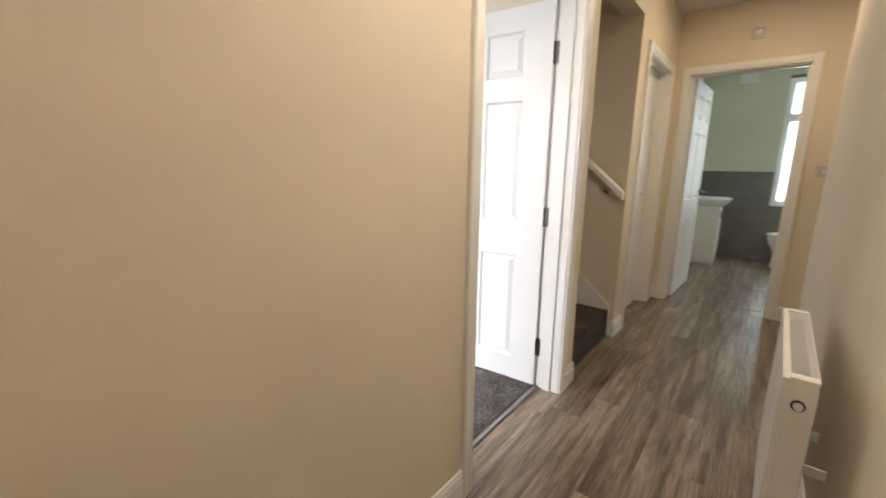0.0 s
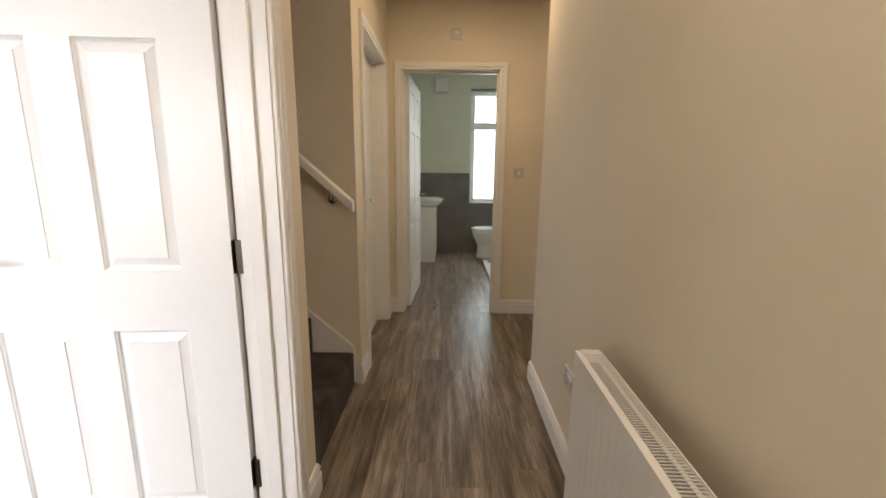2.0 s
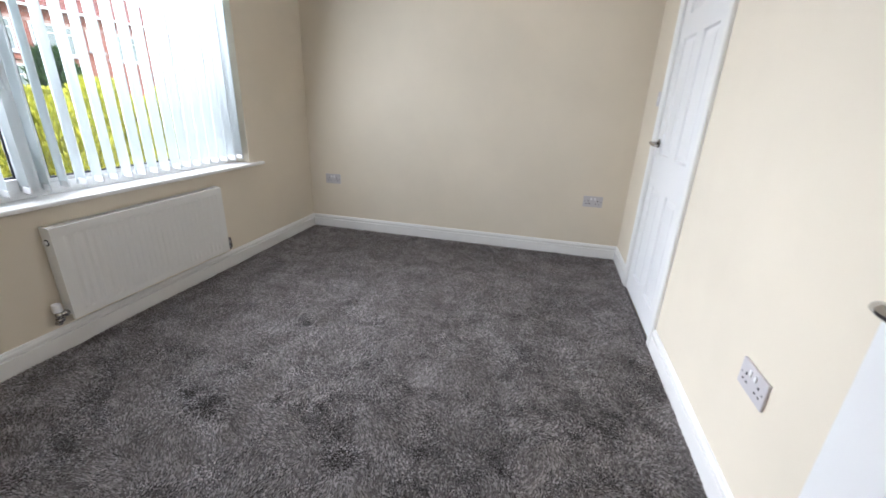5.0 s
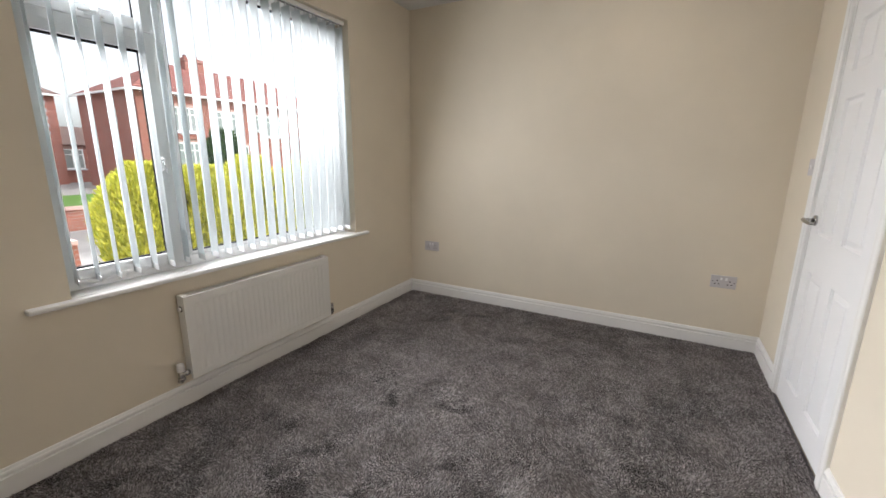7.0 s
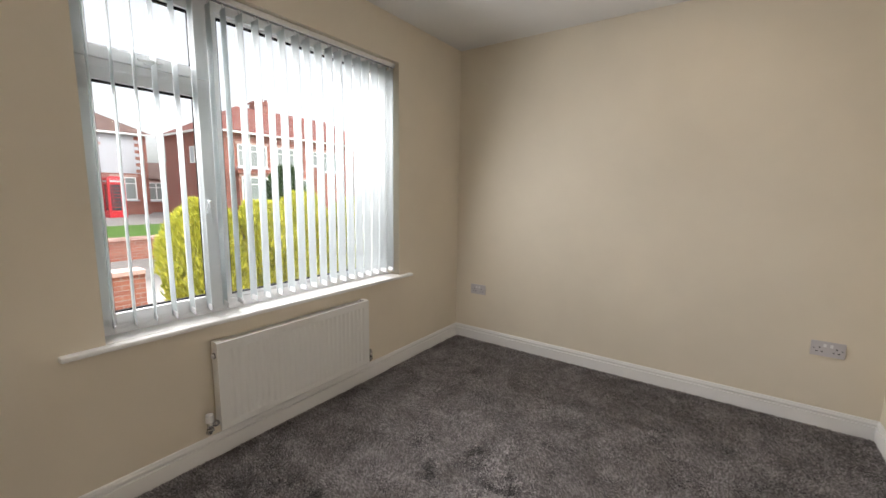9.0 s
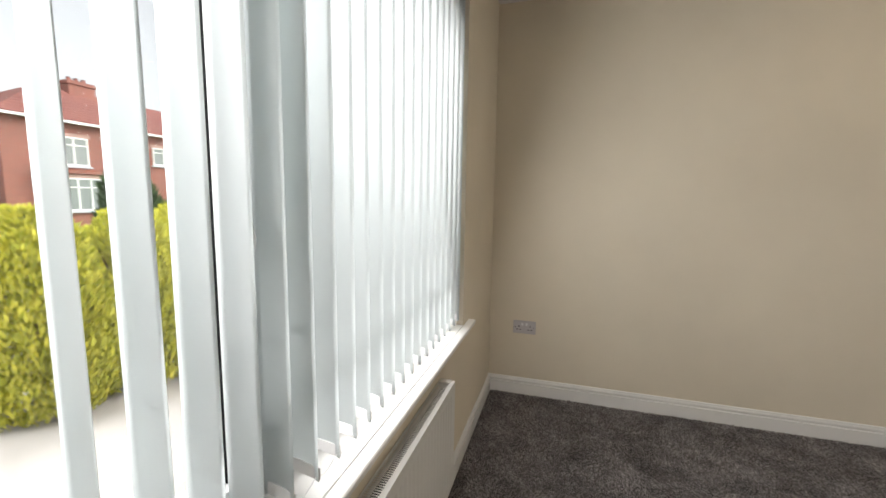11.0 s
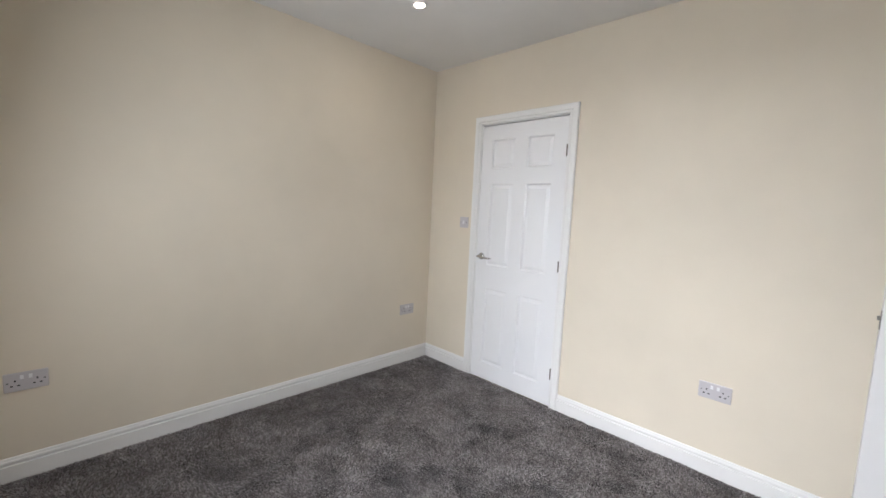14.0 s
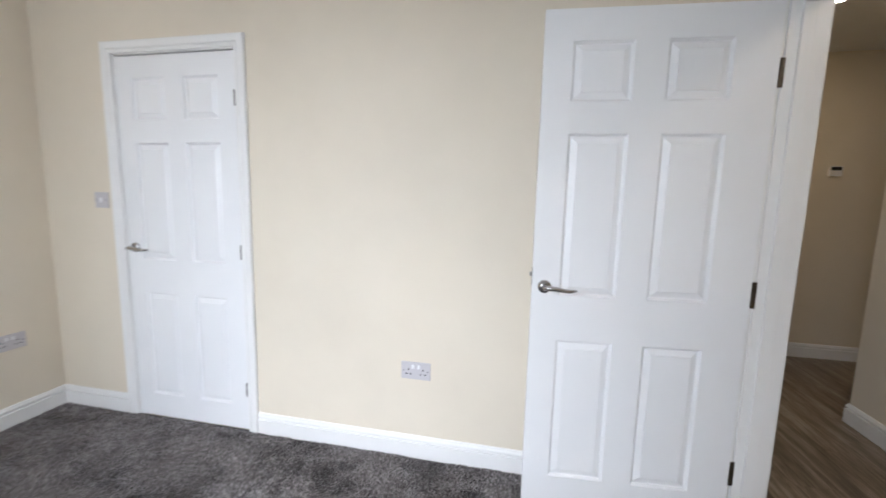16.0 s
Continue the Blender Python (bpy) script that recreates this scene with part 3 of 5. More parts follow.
# cupboard door, closed, in the back wall
d = thing("door_2", pose(-3.522, 2.10, 0), "white six-panel cupboard door, closed, with a chrome lever", "door", kind="structure")
a, b = -0.346, 0.375
lining(a, b, 0.06, d, pose(0, 0, 0), (0.040, 0.058))
architrave(a, b, 1.992, pose(0, 0, 0), d)
leaf2 = door_leaf(d, 0.715, pose(0.372, 0.0205, 0, 0, 0, 180), "white moulded six-panel cupboard door leaf", height=1.976)
hinges_on(d, (0.24, 0.99, 1.76), pose(0.374, -0.003, 0), KNUCKLE)
# added black sheet: stands for the dark cupboard behind the leaf's gaps
part("back_panel", boxes((-0.346, 0.0585, 0, 0.375, 0.06, 1.992)), M_BLACK, d)

# doorway to the side room
d = thing("door_3", pose(-0.745, 3.60, 0), "white door shut in its moulded frame beside the stairs", "door", kind="structure")
lining(-0.385, 0.385, 0.12, d, to_y, (0.045, 0.085))
architrave(-0.385, 0.385, 1.992, to_y, d)
part("leaf", boxes((-0.118, -0.383, 0.006, -0.083, 0.383, 1.989)), M_DOOR, d, "plain white door leaf, shut")
bm = bmesh.new()
cyl(bm, (-0.084, 0.20, 1.0), (-0.080, 0.20, 1.0), 0.011, seg=14)
part("lock_cover", bm, M_STEEL, d, "small round steel lock cover")

# bathroom door, open into the bathroom
d = thing("door_4", pose(-0.242, 4.19, 0), "white six-panel bathroom door open inwards", "door", kind="structure")
lining(-0.382, 0.382, 0.12, d, pose(0, 0, 0), (0.035, 0.075))
architrave(-0.382, 0.382, 1.992, pose(0, 0, 0), d)
architrave(-0.382, 0.382, 1.992, pose(0, 0.12, 0, 0, 0, 180), d)
door_leaf(d, 0.756, pose(-0.379, 0.128, 0, 0, 0, 87) @ pose(0.006, -0.0195, 0), "white moulded six-panel bathroom door leaf")
hinges_on(d, (0.24, 0.99, 1.76), pose(-0.382, 0.127, 0, 0, 0, -90))

# strip between carpet and planks, and the one at the bathroom
structure("trim_threshold", boxes((-0.878, 1.137, 0.001, -0.857, 1.974, 0.009), bevel=0.003), M_STEEL, "thin metal threshold strip between carpet and planks", "trim")
structure("trim_bathroom_threshold", boxes((-0.623, 4.355, -0.004, 0.139, 4.38, 0.003), bevel=0.001), M_STEEL, "thin metal threshold strip at the bathroom door", "trim")


# ---- front window and its blind ----
w = thing("window_1", pose(-2.7385, -0.80, 0), "white upvc window with one casement, a top light and a fixed pane", "window", kind="structure")
x0, x1, z0, z1 = -0.8765, 0.9005, 0.70, 2.207
mull = 0.355
y0, y1 = -0.035, 0.035
bm = boxes((x0, y0, z0, x0 + 0.055, y1, z1), (x1 - 0.055, y0, z0, x1, y1, z1), (x0 + 0.055, y0, z0, x1 - 0.055, y1, z0 + 0.055), (x0 + 0.055, y0, z1 - 0.055, x1 - 0.055, y1, z1),
           (mull - 0.035, y0, z0 + 0.055, mull + 0.035, y1, z1 - 0.055), (mull + 0.035, y0, 1.775, x1 - 0.055, y1, 1.835))
part("window_frame", bm, M_PVC, w, "white upvc outer frame")


def sash(a, c, e, g, label):
    """An opening light from (a, e) to (c, g), proud of the frame, with its pane and gasket."""
    f = 0.048
    s = part("sash", boxes((a, -0.010, e, a + f, 0.052, g), (c - f, -0.010, e, c, 0.052, g), (a + f, -0.010, e, c - f, 0.052, e + f), (a + f, -0.010, g - f, c - f, 0.052, g), bevel=0.004), M_PVC, w, label)
    q = 0.006
    part("gasket", boxes((a + f, 0.0045, e + f, a + f + q, 0.046, g - f), (c - f - q, 0.012, e + f, c - f, 0.030, g - f), (a + f + q, 0.012, e + f, c - f - q, 0.030, e + f + q), (a + f + q, 0.012, g - f - q, c - f - q, 0.038, g - f)), M_GASKET_SHADE, s)
    p = part("pane", boxes((a + f, -0.004, e + f, c - f, 0.004, g - f)), M_GLASS, s, "clear glass pane")
    p.visible_shadow = False
    return s


s = sash(mull + 0.022, x1 - 0.043, z0 + 0.043, 1.787, "white upvc casement")
bm = boxes((0.402, 0.052, 1.20, 0.418, 0.068, 1.27), bevel=0.003)
tube(bm, [(0.410, 0.066, 1.26), (0.410, 0.085, 1.255), (0.410, 0.090, 1.23), (0.410, 0.088, 1.15)], [0.009, 0.010, 0.010, 0.006], 10)
part("window_handle", bm, M_PVC, s, "white window handle")
s = sash(mull + 0.022, x1 - 0.043, 1.823, z1 - 0.043, "white upvc top light")
bm = boxes((0.56, 0.052, 1.833, 0.63, 0.066, 1.849), bevel=0.003)
tube(bm, [(0.575, 0.064, 1.841), (0.575, 0.082, 1.841), (0.60, 0.088, 1.841), (0.66, 0.086, 1.841)], [0.008, 0.009, 0.009, 0.006], 10)
part("window_handle", bm, M_PVC, s, "white window handle")
g0, g1, h0, h1 = x0 + 0.055, mull - 0.035, z0 + 0.055, z1 - 0.055
part("glazing_bead", boxes((g0, -0.02, h0, g0 + 0.016, 0.02, h1), (g1 - 0.016, -0.02, h0, g1, 0.02, h1), (g0 + 0.016, -0.02, h0, g1 - 0.016, 0.02, h0 + 0.016), (g0 + 0.016, -0.02, h1 - 0.016, g1 - 0.016, 0.02, h1)), M_PVC, w)
part("gasket", boxes((g0 + 0.016, -0.01, h0 + 0.016, g0 + 0.021, 0.016, h1 - 0.016), (g1 - 0.021, -0.01, h0 + 0.016, g1 - 0.016, 0.016, h1 - 0.016), (g0 + 0.021, -0.01, h1 - 0.021, g1 - 0.021, 0.016, h1 - 0.016), (g0 + 0.021, -0.01, h0 + 0.016, g1 - 0.021, 0.016, h0 + 0.021)), M_GASKET_SHADE, w)
p = part("pane", boxes((g0 + 0.016, -0.004, h0 + 0.016, g1 - 0.016, 0.004, h1 - 0.016)), M_GLASS, w, "clear glass pane")
p.visible_shadow = False
bm = boxes((-0.8765, 0.035, 0.678, 0.8765, 0.15, 0.70))
box(bm, -0.995, 0.1500, 0.678, 1.02, 0.190, 0.70, bevel=0.008, seg=3)
part("window_sill", bm, M_TRIM, w, "white painted sill board with horns")

blind = thing("vertical_blind", pose(-2.7385, -0.70, 0.70), "white fabric vertical blind, its slats turned open", "blind")
part("headrail", boxes((-0.868, -0.022, 1.476, 0.868, 0.022, 1.502), bevel=0.003), M_ENAMEL, blind, "white headrail")
# grey strip below the headrail; the groove's shade is in its colour
part("groove_shade", boxes((-0.862, -0.009, 1.473, 0.862, 0.009, 1.477)), M_GREY, blind)


def slat_mesh():
    bm = bmesh.new()
    n, wd = 6, 0.089
    cols = []
    for i in range(n + 1):
        u = i / n - 0.5
        bow = 0.006 * (1 - (2 * u) ** 2)
        cols.append([(u * wd, bow + s, z) for s in (0, 0.0007) for z in (0.034, 1.459)])
    vs = [[bm.verts.new(p) for p in c] for c in cols]
    for a, c in zip(vs, vs[1:]):
        bm.faces.new((a[0], c[0], c[1], a[1]))
        bm.faces.new((a[2], a[3], c[3], c[2]))
        bm.faces.new((a[0], a[2], c[2], c[0]))
        bm.faces.new((a[1], c[1], c[3], a[3]))
    bm.faces.new((vs[0][0], vs[0][1], vs[0][3], vs[0][2]))
    bm.faces.new((vs[-1][0], vs[-1][2], vs[-1][3], vs[-1][1]))
    return finish(bm, "slat", M_FABRIC, True)


SLAT = slat_mesh()
WEIGHT = finish(boxes((-0.043, 0.003, 0.034, 0.043, 0.0075, 0.062), bevel=0.001), "weight", M_PLASTIC)
HOOK = finish(boxes((-0.006, -0.002, 1.454, 0.006, 0.004, 1.478), bevel=0.001), "hanger", M_PLASTIC)
rnd = random.Random(4)
N_SLATS = 23
slat_x = [0.835 - 0.0757 * i for i in range(N_SLATS)]
for x in slat_x:
    turn = 80 + rnd.uniform(-3, 3)
    s = part("slat", SLAT, None, blind, m=pose(x, 0, 0, rnd.uniform(-0.15, 0.15), 0, turn))
    part("weight", WEIGHT, None, s)
    part("hanger", HOOK, None, s)
for off in (-0.036, 0.036):
    bm = bmesh.new()
    for xa, xb in zip(slat_x, slat_x[1:]):
        c, s_ = math.cos(radians(80)), math.sin(radians(80))
        pa, pb = Vector((xa + off * c, off * s_, 0.040)), Vector((xb + off * c, off * s_, 0.040))
        tube(bm, [pa, (pa + pb) / 2 - Vector((0, 0, 0.012)), pb], 0.0012, 6)
    part("bottom_chain", bm, M_PLASTIC, blind, "thin white linking chain")


# ---- radiators ----
def fluted_front(length, height, pitch, depth=0.0035):
    """Pressed steel front, local x along, -y out, with upright flutes that end short of the edges."""
    bm = bmesh.new()
    n = int((length - 0.06) / pitch)
    m0 = (length - n * pitch) / 2
    xs = [(0.0, 0)]
    for i in range(n):
        s = m0 + i * pitch
        xs += [(s + pitch * 0.06, 0), (s + pitch * 0.36, 1), (s + pitch * 0.64, 1), (s + pitch * 0.94, 0)]
    xs.append((length, 0))
    zs = [(0.0, 0), (0.030, 0), (0.0375, 1), (height - 0.047, 1), (height - 0.0395, 0), (height, 0)]
    grid = [[bm.verts.new((x, depth * k * q, z)) for z, q in zs] for x, k in xs]
    for a, b in zip(grid, grid[1:]):
        for j in range(len(zs) - 1):
            bm.faces.new((a[j], b[j], b[j + 1], a[j + 1]))
    edge = [g[0] for g in grid] + grid[-1][1:] + [g[-1] for g in reversed(grid[:-1])] + [v for v in reversed(grid[0][1:-1])]
    back = [bm.verts.new((v.co.x, 0.014, v.co.z)) for v in edge]
    for i in range(len(edge)):
        j = (i + 1) % len(edge)
        bm.faces.new((edge[i], edge[j], back[j], back[i]))
    bm.faces.new(back)
    return bm


def radiator(m, length, height, thick, label, valves, vent, pitch=0.0333, flute=0.0016):
    """Local: x along from the end with the thermostatic valve, y towards the wall, z up from the radiator's foot."""
    r = thing("radiator", m, label, "radiator")
    part("front_panel", fluted_front(length, height, pitch, flute), M_ENAMEL, r, "white pressed steel front with upright flutes")
    part("back_panel", boxes((0.02, thick - 0.012, 0.02, length - 0.02, thick, height - 0.024), bevel=0.003), M_ENAMEL, r)
    rows = int((length - 0.06) / 0.0085)
    bm = boxes((0.012, 0.014, height - 0.008, length - 0.012, 0.017, height - 0.001), (0.012, thick - 0.004, height - 0.008, length - 0.012, thick - 0.001, height + 0.001), (0.010, 0.014, height - 0.02, 0.030, thick - 0.004, height + 0.004), (length - 0.030, 0.014, height - 0.02, length - 0.010, thick - 0.004, height + 0.004))
    for i in range(rows):
        x = 0.03 + i * 0.0085
        box(bm, x, 0.017, height - 0.0040, x + 0.0034, thick - 0.004, height - 0.0028)
    part("top_grille", bm, M_ENAMEL, r, "white slotted top grille")
    # black block under the slots: the shade inside is put into its colour
    part("inner_shade", boxes((0.03, 0.018, 0.04, length - 0.03, thick - 0.013, height - 0.022)), M_GASKET_SHADE, r, "black block in place of the shade inside the radiator")
    for a, b in ((0.0, 0.010), (length - 0.010, length)):
        part("side_panel", boxes((a, 0.014, 0.02, b, thick - 0.004, height + 0.005), bevel=0.003), M_ENAMEL, r)
    for x, s in vent:
        bm = bmesh.new()
        cyl(bm, (x - s * 0.002, thick * 0.52, height - 0.065), (x + s * 0.002, thick * 0.52, height - 0.065), 0.0155, 0.0145, 20)
        part("plug_recess", bm, M_BLACK, r)
        bm = bmesh.new()
        cyl(bm, (x, thick * 0.52, height - 0.065), (x + s * 0.012, thick * 0.52, height - 0.065), 0.0105, 0.009, 8)
        part("bleed_plug", bm, M_PLASTIC, r, "white bleed plug")
    for x, s, kind in valves:
        yv = thick * 0.5
        bm = bmesh.new()
        cyl(bm, (x, yv, 0.035), (x + s * 0.040, yv, 0.035), 0.011, seg=14)
        cyl(bm, (x + s * 0.006, yv, 0.035), (x + s * 0.020, yv, 0.035), 0.016, seg=6)
        cyl(bm, (x + s * 0.040, yv, 0.015), (x + s * 0.040, yv, 0.055), 0.014, seg=14)
        cyl(bm, (x + s * 0.040, yv, 0.006), (x + s * 0.040, yv, 0.020), 0.017, seg=6)
        v = part("valve", bm, M_CHROME, r, "chrome valve body", True)
        bm = bmesh.new()
        if kind == "trv":
            cyl(bm, (x + s * 0.040, yv, 0.055), (x + s * 0.040, yv, 0.092), 0.019, 0.017, 18)
        else:
            cyl(bm, (x + s * 0.040, yv, 0.055), (x + s * 0.040, yv, 0.075), 0.012, 0.010, 14)
        part("valve_cap", bm, M_PLASTIC if kind == "trv" else M_CHROME, v, "white valve cap" if kind == "trv" else "")
        bm = bmesh.new()
        tube(bm, [(x + s * 0.040, yv, 0.012), (x + s * 0.040, yv, -0.004), (x + s * 0.040, yv + 0.012, -0.012), (x + s * 0.040, 0.066, -0.014)], 0.0075, 10)
        part("pipe", bm, M_CHROME, v, "", True)
    return r


radiator(pose(-2.250, -0.585, 0.158, 0, 0, 180), 0.985, 0.437, 0.062, "white panel radiator on the wall under the window", [(0.0, -1, "trv"), (0.985, 1, "lock")], [(0.0, -1)], flute=0.0032)
radiator(pose(0.107, 1.895, 0.165, 0, 0, -91.4), 0.650, 0.553, 0.072, "tall white double panel radiator on the hall wall", [], [(0.650, 1)], 0.04, 0.0018)
# wall brackets
for x in (-2.45, -3.02):
    tagged(part("radiator_bracket", boxes((x - 0.012, -0.650, 0.25, x + 0.012, -0.640, 0.55)), M_ENAMEL), "white steel radiator bracket on the wall", "bracket", "radiator brackets")
for y in (1.50, 1.72):
    tagged(part("radiator_bracket", boxes((0.171, y - 0.004, 0.33, 0.245, y + 0.004, 0.36)), M_ENAMEL), "thin steel radiator bracket on the hall wall", "bracket", "radiator brackets")


# ---- sockets, switches, small wall fittings ----
def plate(bm, w, h, d=0.009):
    box(bm, -w / 2, -d, -h / 2, w / 2, 0, h / 2, bevel=0.003)


def double_socket(m, label):
    s = thing("wall_socket", m, label, "socket", "double wall sockets")
    bm = bmesh.new()
    plate(bm, 0.146, 0.086)
    part("face_plate", bm, M_PLATE_DIM, s)
    for cx in (-0.036, 0.036):
        for x, z, wd, ht in ((0, 0.012, 0.006, 0.009), (-0.011, -0.010, 0.009, 0.006), (0.011, -0.010, 0.009, 0.006)):
            part("slot", boxes((cx + x - wd / 2, -0.0096, z - ht / 2 - 0.006, cx + x + wd / 2, -0.0088, z + ht / 2 - 0.006)), M_SLOT, s)
        sx = cx + (0.022 if cx < 0 else -0.022)
        part("rocker", boxes((sx - 0.006, -0.013, 0.012, sx + 0.006, -0.008, 0.030), bevel=0.001), M_PLASTIC, s)
    for x in (-0.060, 0.060):
        bm = bmesh.new()
        cyl(bm, (x, -0.0096, 0), (x, -0.0085, 0), 0.004, seg=10)
        part("screw_cap", bm, M_GREY, s)
    return s


FACE_ROOM_FAR = pose(0, 0, 0, 0, 0, 90)      # plate looks to +x
FACE_BACK = pose(0, 0, 0)                    # plate looks to -y
FACE_HALL = pose(0, 0, 0, 0, 0, -90)         # plate looks to -x
double_socket(pose(-4.41, -0.42, 0.470) @ FACE_ROOM_FAR, "white double socket low on the cream end wall")
double_socket(pose(-4.41, 1.853, 0.470) @ FACE_ROOM_FAR, "white double socket low on the cream end wall near the cupboard")
double_socket(pose(-2.205, 2.10, 0.458) @ FACE_BACK, "white double socket low on the cream wall beside the open door")
double_socket(pose(0.245, 2.31, 0.390) @ FACE_HALL, "white double socket low on the hall wall past the radiator")


def light_switch(m, label):
    s = thing("light_switch", m, label, "switch", "light switches")
    bm = bmesh.new()
    plate(bm, 0.086, 0.086)
    part("face_plate", bm, M_PLATE_DIM, s)
    part("rocker", boxes((-0.007, -0.0135, -0.013, 0.007, -0.008, 0.013), bevel=0.0015), M_PLASTIC, s)
    for x in (-0.030, 0.030):
        bm = bmesh.new()
        cyl(bm, (x, -0.0096, 0), (x, -0.0085, 0), 0.004, seg=10)
        part("screw_cap", bm, M_GREY, s)
    return s


light_switch(pose(-4.012, 2.10, 1.24) @ FACE_BACK, "white light switch between the corner and the cupboard door")
light_switch(pose(0.323, 4.19, 1.206) @ FACE_BACK, "white light switch beside the bathroom door")
s = thing("fused_spur", pose(-0.207, 4.19, 2.255), "small square white fused switch over the bathroom door", "switch")
bm = bmesh.new()
plate(bm, 0.090, 0.086, 0.012)
part("face_plate", bm, M_PLATE_DIM, s)
bm = bmesh.new()
cyl(bm, (0.004, -0.012, 0.004), (0.004, -0.019, 0.004), 0.020, 0.017, 20)
part("knob", bm, M_PLASTIC, s)
s = thing("thermostat", pose(0.705, 4.19, 1.575), "small white wall thermostat with a dark screen", "thermostat")
bm = boxes((-0.045, -0.024, -0.04, 0.045, 0, 0.04), bevel=0.004)
part("case", bm, M_PLASTIC, s)
part("screen", boxes((-0.036, -0.0255, 0.006, 0.036, -0.0238, 0.034)), M_BLACK, s, "dark display")


# ---- downlights ----
def downlight(x, y, z, watts, label, tone=(1.0, 0.85, 0.65)):
    d = thing("ceiling_light", pose(x, y, z), label, "ceiling light", "recessed downlights")
    bm = bmesh.new()
    cyl(bm, (0, 0, 0), (0, 0, -0.006), 0.045, 0.042, 32)
    part("bezel", bm, M_PLASTIC, d, "white bezel")
    bm = bmesh.new()
    cyl(bm, (0, 0, -0.004), (0, 0, -0.0085), 0.030, 0.028, 24)
    part("lens", bm, M_LED, d, "glowing warm lens")
    lamp = bpy.data.lights.new("downlight_lamp", "AREA")
    lamp.shape, lamp.size, lamp.energy, lamp.color = "DISK", 0.06, watts, tone
    lo = new("downlight_lamp", lamp)
    lo.matrix_basis = pose(x, y, z - 0.012)
    return d


downlight(-3.67, 1.23, H, 0.8, "small round lit downlight in the white room ceiling")
downlight(0.02, 3.24, H, 2.8, "small round lit downlight in the hall ceiling", (1.0, 0.76, 0.45))
# this downlight is added out of view to brighten the hall's front
downlight(-0.02, 0.95, H, 3.9, "added downlight, out of view, that brightens the front of the hall")


# ---- stairs ----
st = thing("staircase", pose(-0.778, 2.595, 0), "dark carpeted stairs climbing between two walls", "stairs", kind="structure")
for i in range(9):
    bm = boxes((-0.228 * (i + 1) - 0.03 if i < 8 else -2.2, -0.425, 0.205 * i if i else 0, -0.228 * i, 0.345, 0.205 * (i + 1)), bevel=0.012)
    part("step", bm, M_STAIRCARPET, st)
bm = bmesh.new()
pr = [(-0.0, 0.225), (-0.006, 0.236), (-2.1, 2.06), (-2.1, 1.6), (-0.10, 0.02), (0.0, 0.02)]
va = [bm.verts.new((x, 0.347, z)) for x, z in pr]
vb = [bm.verts.new((x, 0.374, z)) for x, z in pr]
bm.faces.new(va), bm.faces.new(vb)
for i in range(len(pr)):
    bm.faces.new((va[i], va[(i + 1) % len(pr)], vb[(i + 1) % len(pr)], vb[i]))
part("stringer", bm, M_TRIM, st, "white painted stair string")
hr = thing("handrail", pose(-0.745, 2.905, 1.03), "white painted handrail on the stair wall, on chrome brackets", "handrail")
bm = bmesh.new()
sec = [(-0.022, -0.026), (0.016, -0.026), (0.016, -0.004), (0.022, 0.004), (0.022, 0.020), (0.012, 0.030), (-0.012, 0.030), (-0.022, 0.020)]
sl = 0.89
k = 1 / math.sqrt(1 + sl * sl)
sweep(bm, sec, [[(-v * sl * k * 0, u, v), (-1.9, u, v + 1.9 * sl)] for u, v in sec])
part("rail", bm, M_TRIM, hr)
for x in (-0.125, -1.1):
    bm = bmesh.new()
    tube(bm, [(x, 0.0, -x * sl - 0.026), (x, 0.0, -x * sl - 0.055), (x, 0.03, -x * sl - 0.075), (x, 0.060, -x * sl - 0.078)], 0.007, 10)
    cyl(bm, (x, 0.056, -x * sl - 0.078), (x, 0.0645, -x * sl - 0.078), 0.024, 0.026, 20)
    part("bracket", bm, M_CHROME, hr, "chrome rail bracket", True)


# ---- bathroom ----
w = thing("window_2", pose(0.485, 7.03, 0), "white window with frosted panes in the bathroom", "window", kind="structure")
a, b, c, e = -0.415, 0.415, 0.75, 2.36
part("window_frame", boxes((a, -0.03, c, a + 0.06, 0.03, e), (b - 0.06, -0.03, c, b, 0.03, e), (a + 0.06, -0.03, c, b - 0.06, 0.03, c + 0.06), (a + 0.06, -0.03, e - 0.06, b - 0.06, 0.03, e), (a + 0.06, -0.03, 1.83, b - 0.06, 0.03, 1.92)), M_PVC, w)
for lo, hi in ((c + 0.06, 1.83), (1.92, e - 0.06)):
    p = part("pane", boxes((a + 0.06, -0.004, lo, b - 0.06, 0.004, hi)), M_FROST, w, "frosted glass pane")
    p.visible_shadow = False
part("window_sill", boxes((a, -0.10, c - 0.003, b, -0.03, c + 0.012), bevel=0.003), M_PVC, w, "white tiled-in sill")
# added area lamp behind the frosted panes, in place of daylight
lamp = bpy.data.lights.new("bathroom_window_fill", "AREA")
lamp.shape, lamp.size, lamp.size_y, lamp.energy, lamp.color = "RECTANGLE", 0.80, 1.55, 5.0, (1.0, 0.99, 0.92)
new("bathroom_window_fill", lamp).matrix_basis = pose(0.485, 7.10, 1.555, -90, 0, 0)
bl = thing("roller_blind", pose(0.485, 6.91, 2.36), "grey rolled-up roller blind over the bathroom window", "blind")
bm = bmesh.new()
cyl(bm, (-0.42, 0, 0.0), (0.42, 0, 0.0), 0.018, seg=16)
part("roll", bm, M_GREY, bl, "", True)
f = thing("extractor_fan", pose(-0.358, 6.93, 2.42), "white square extractor fan box on the bathroom wall", "fan")
part("case", boxes((-0.090, -0.06, -0.09, 0.090, 0, 0.09), bevel=0.012), M_PLASTIC, f)
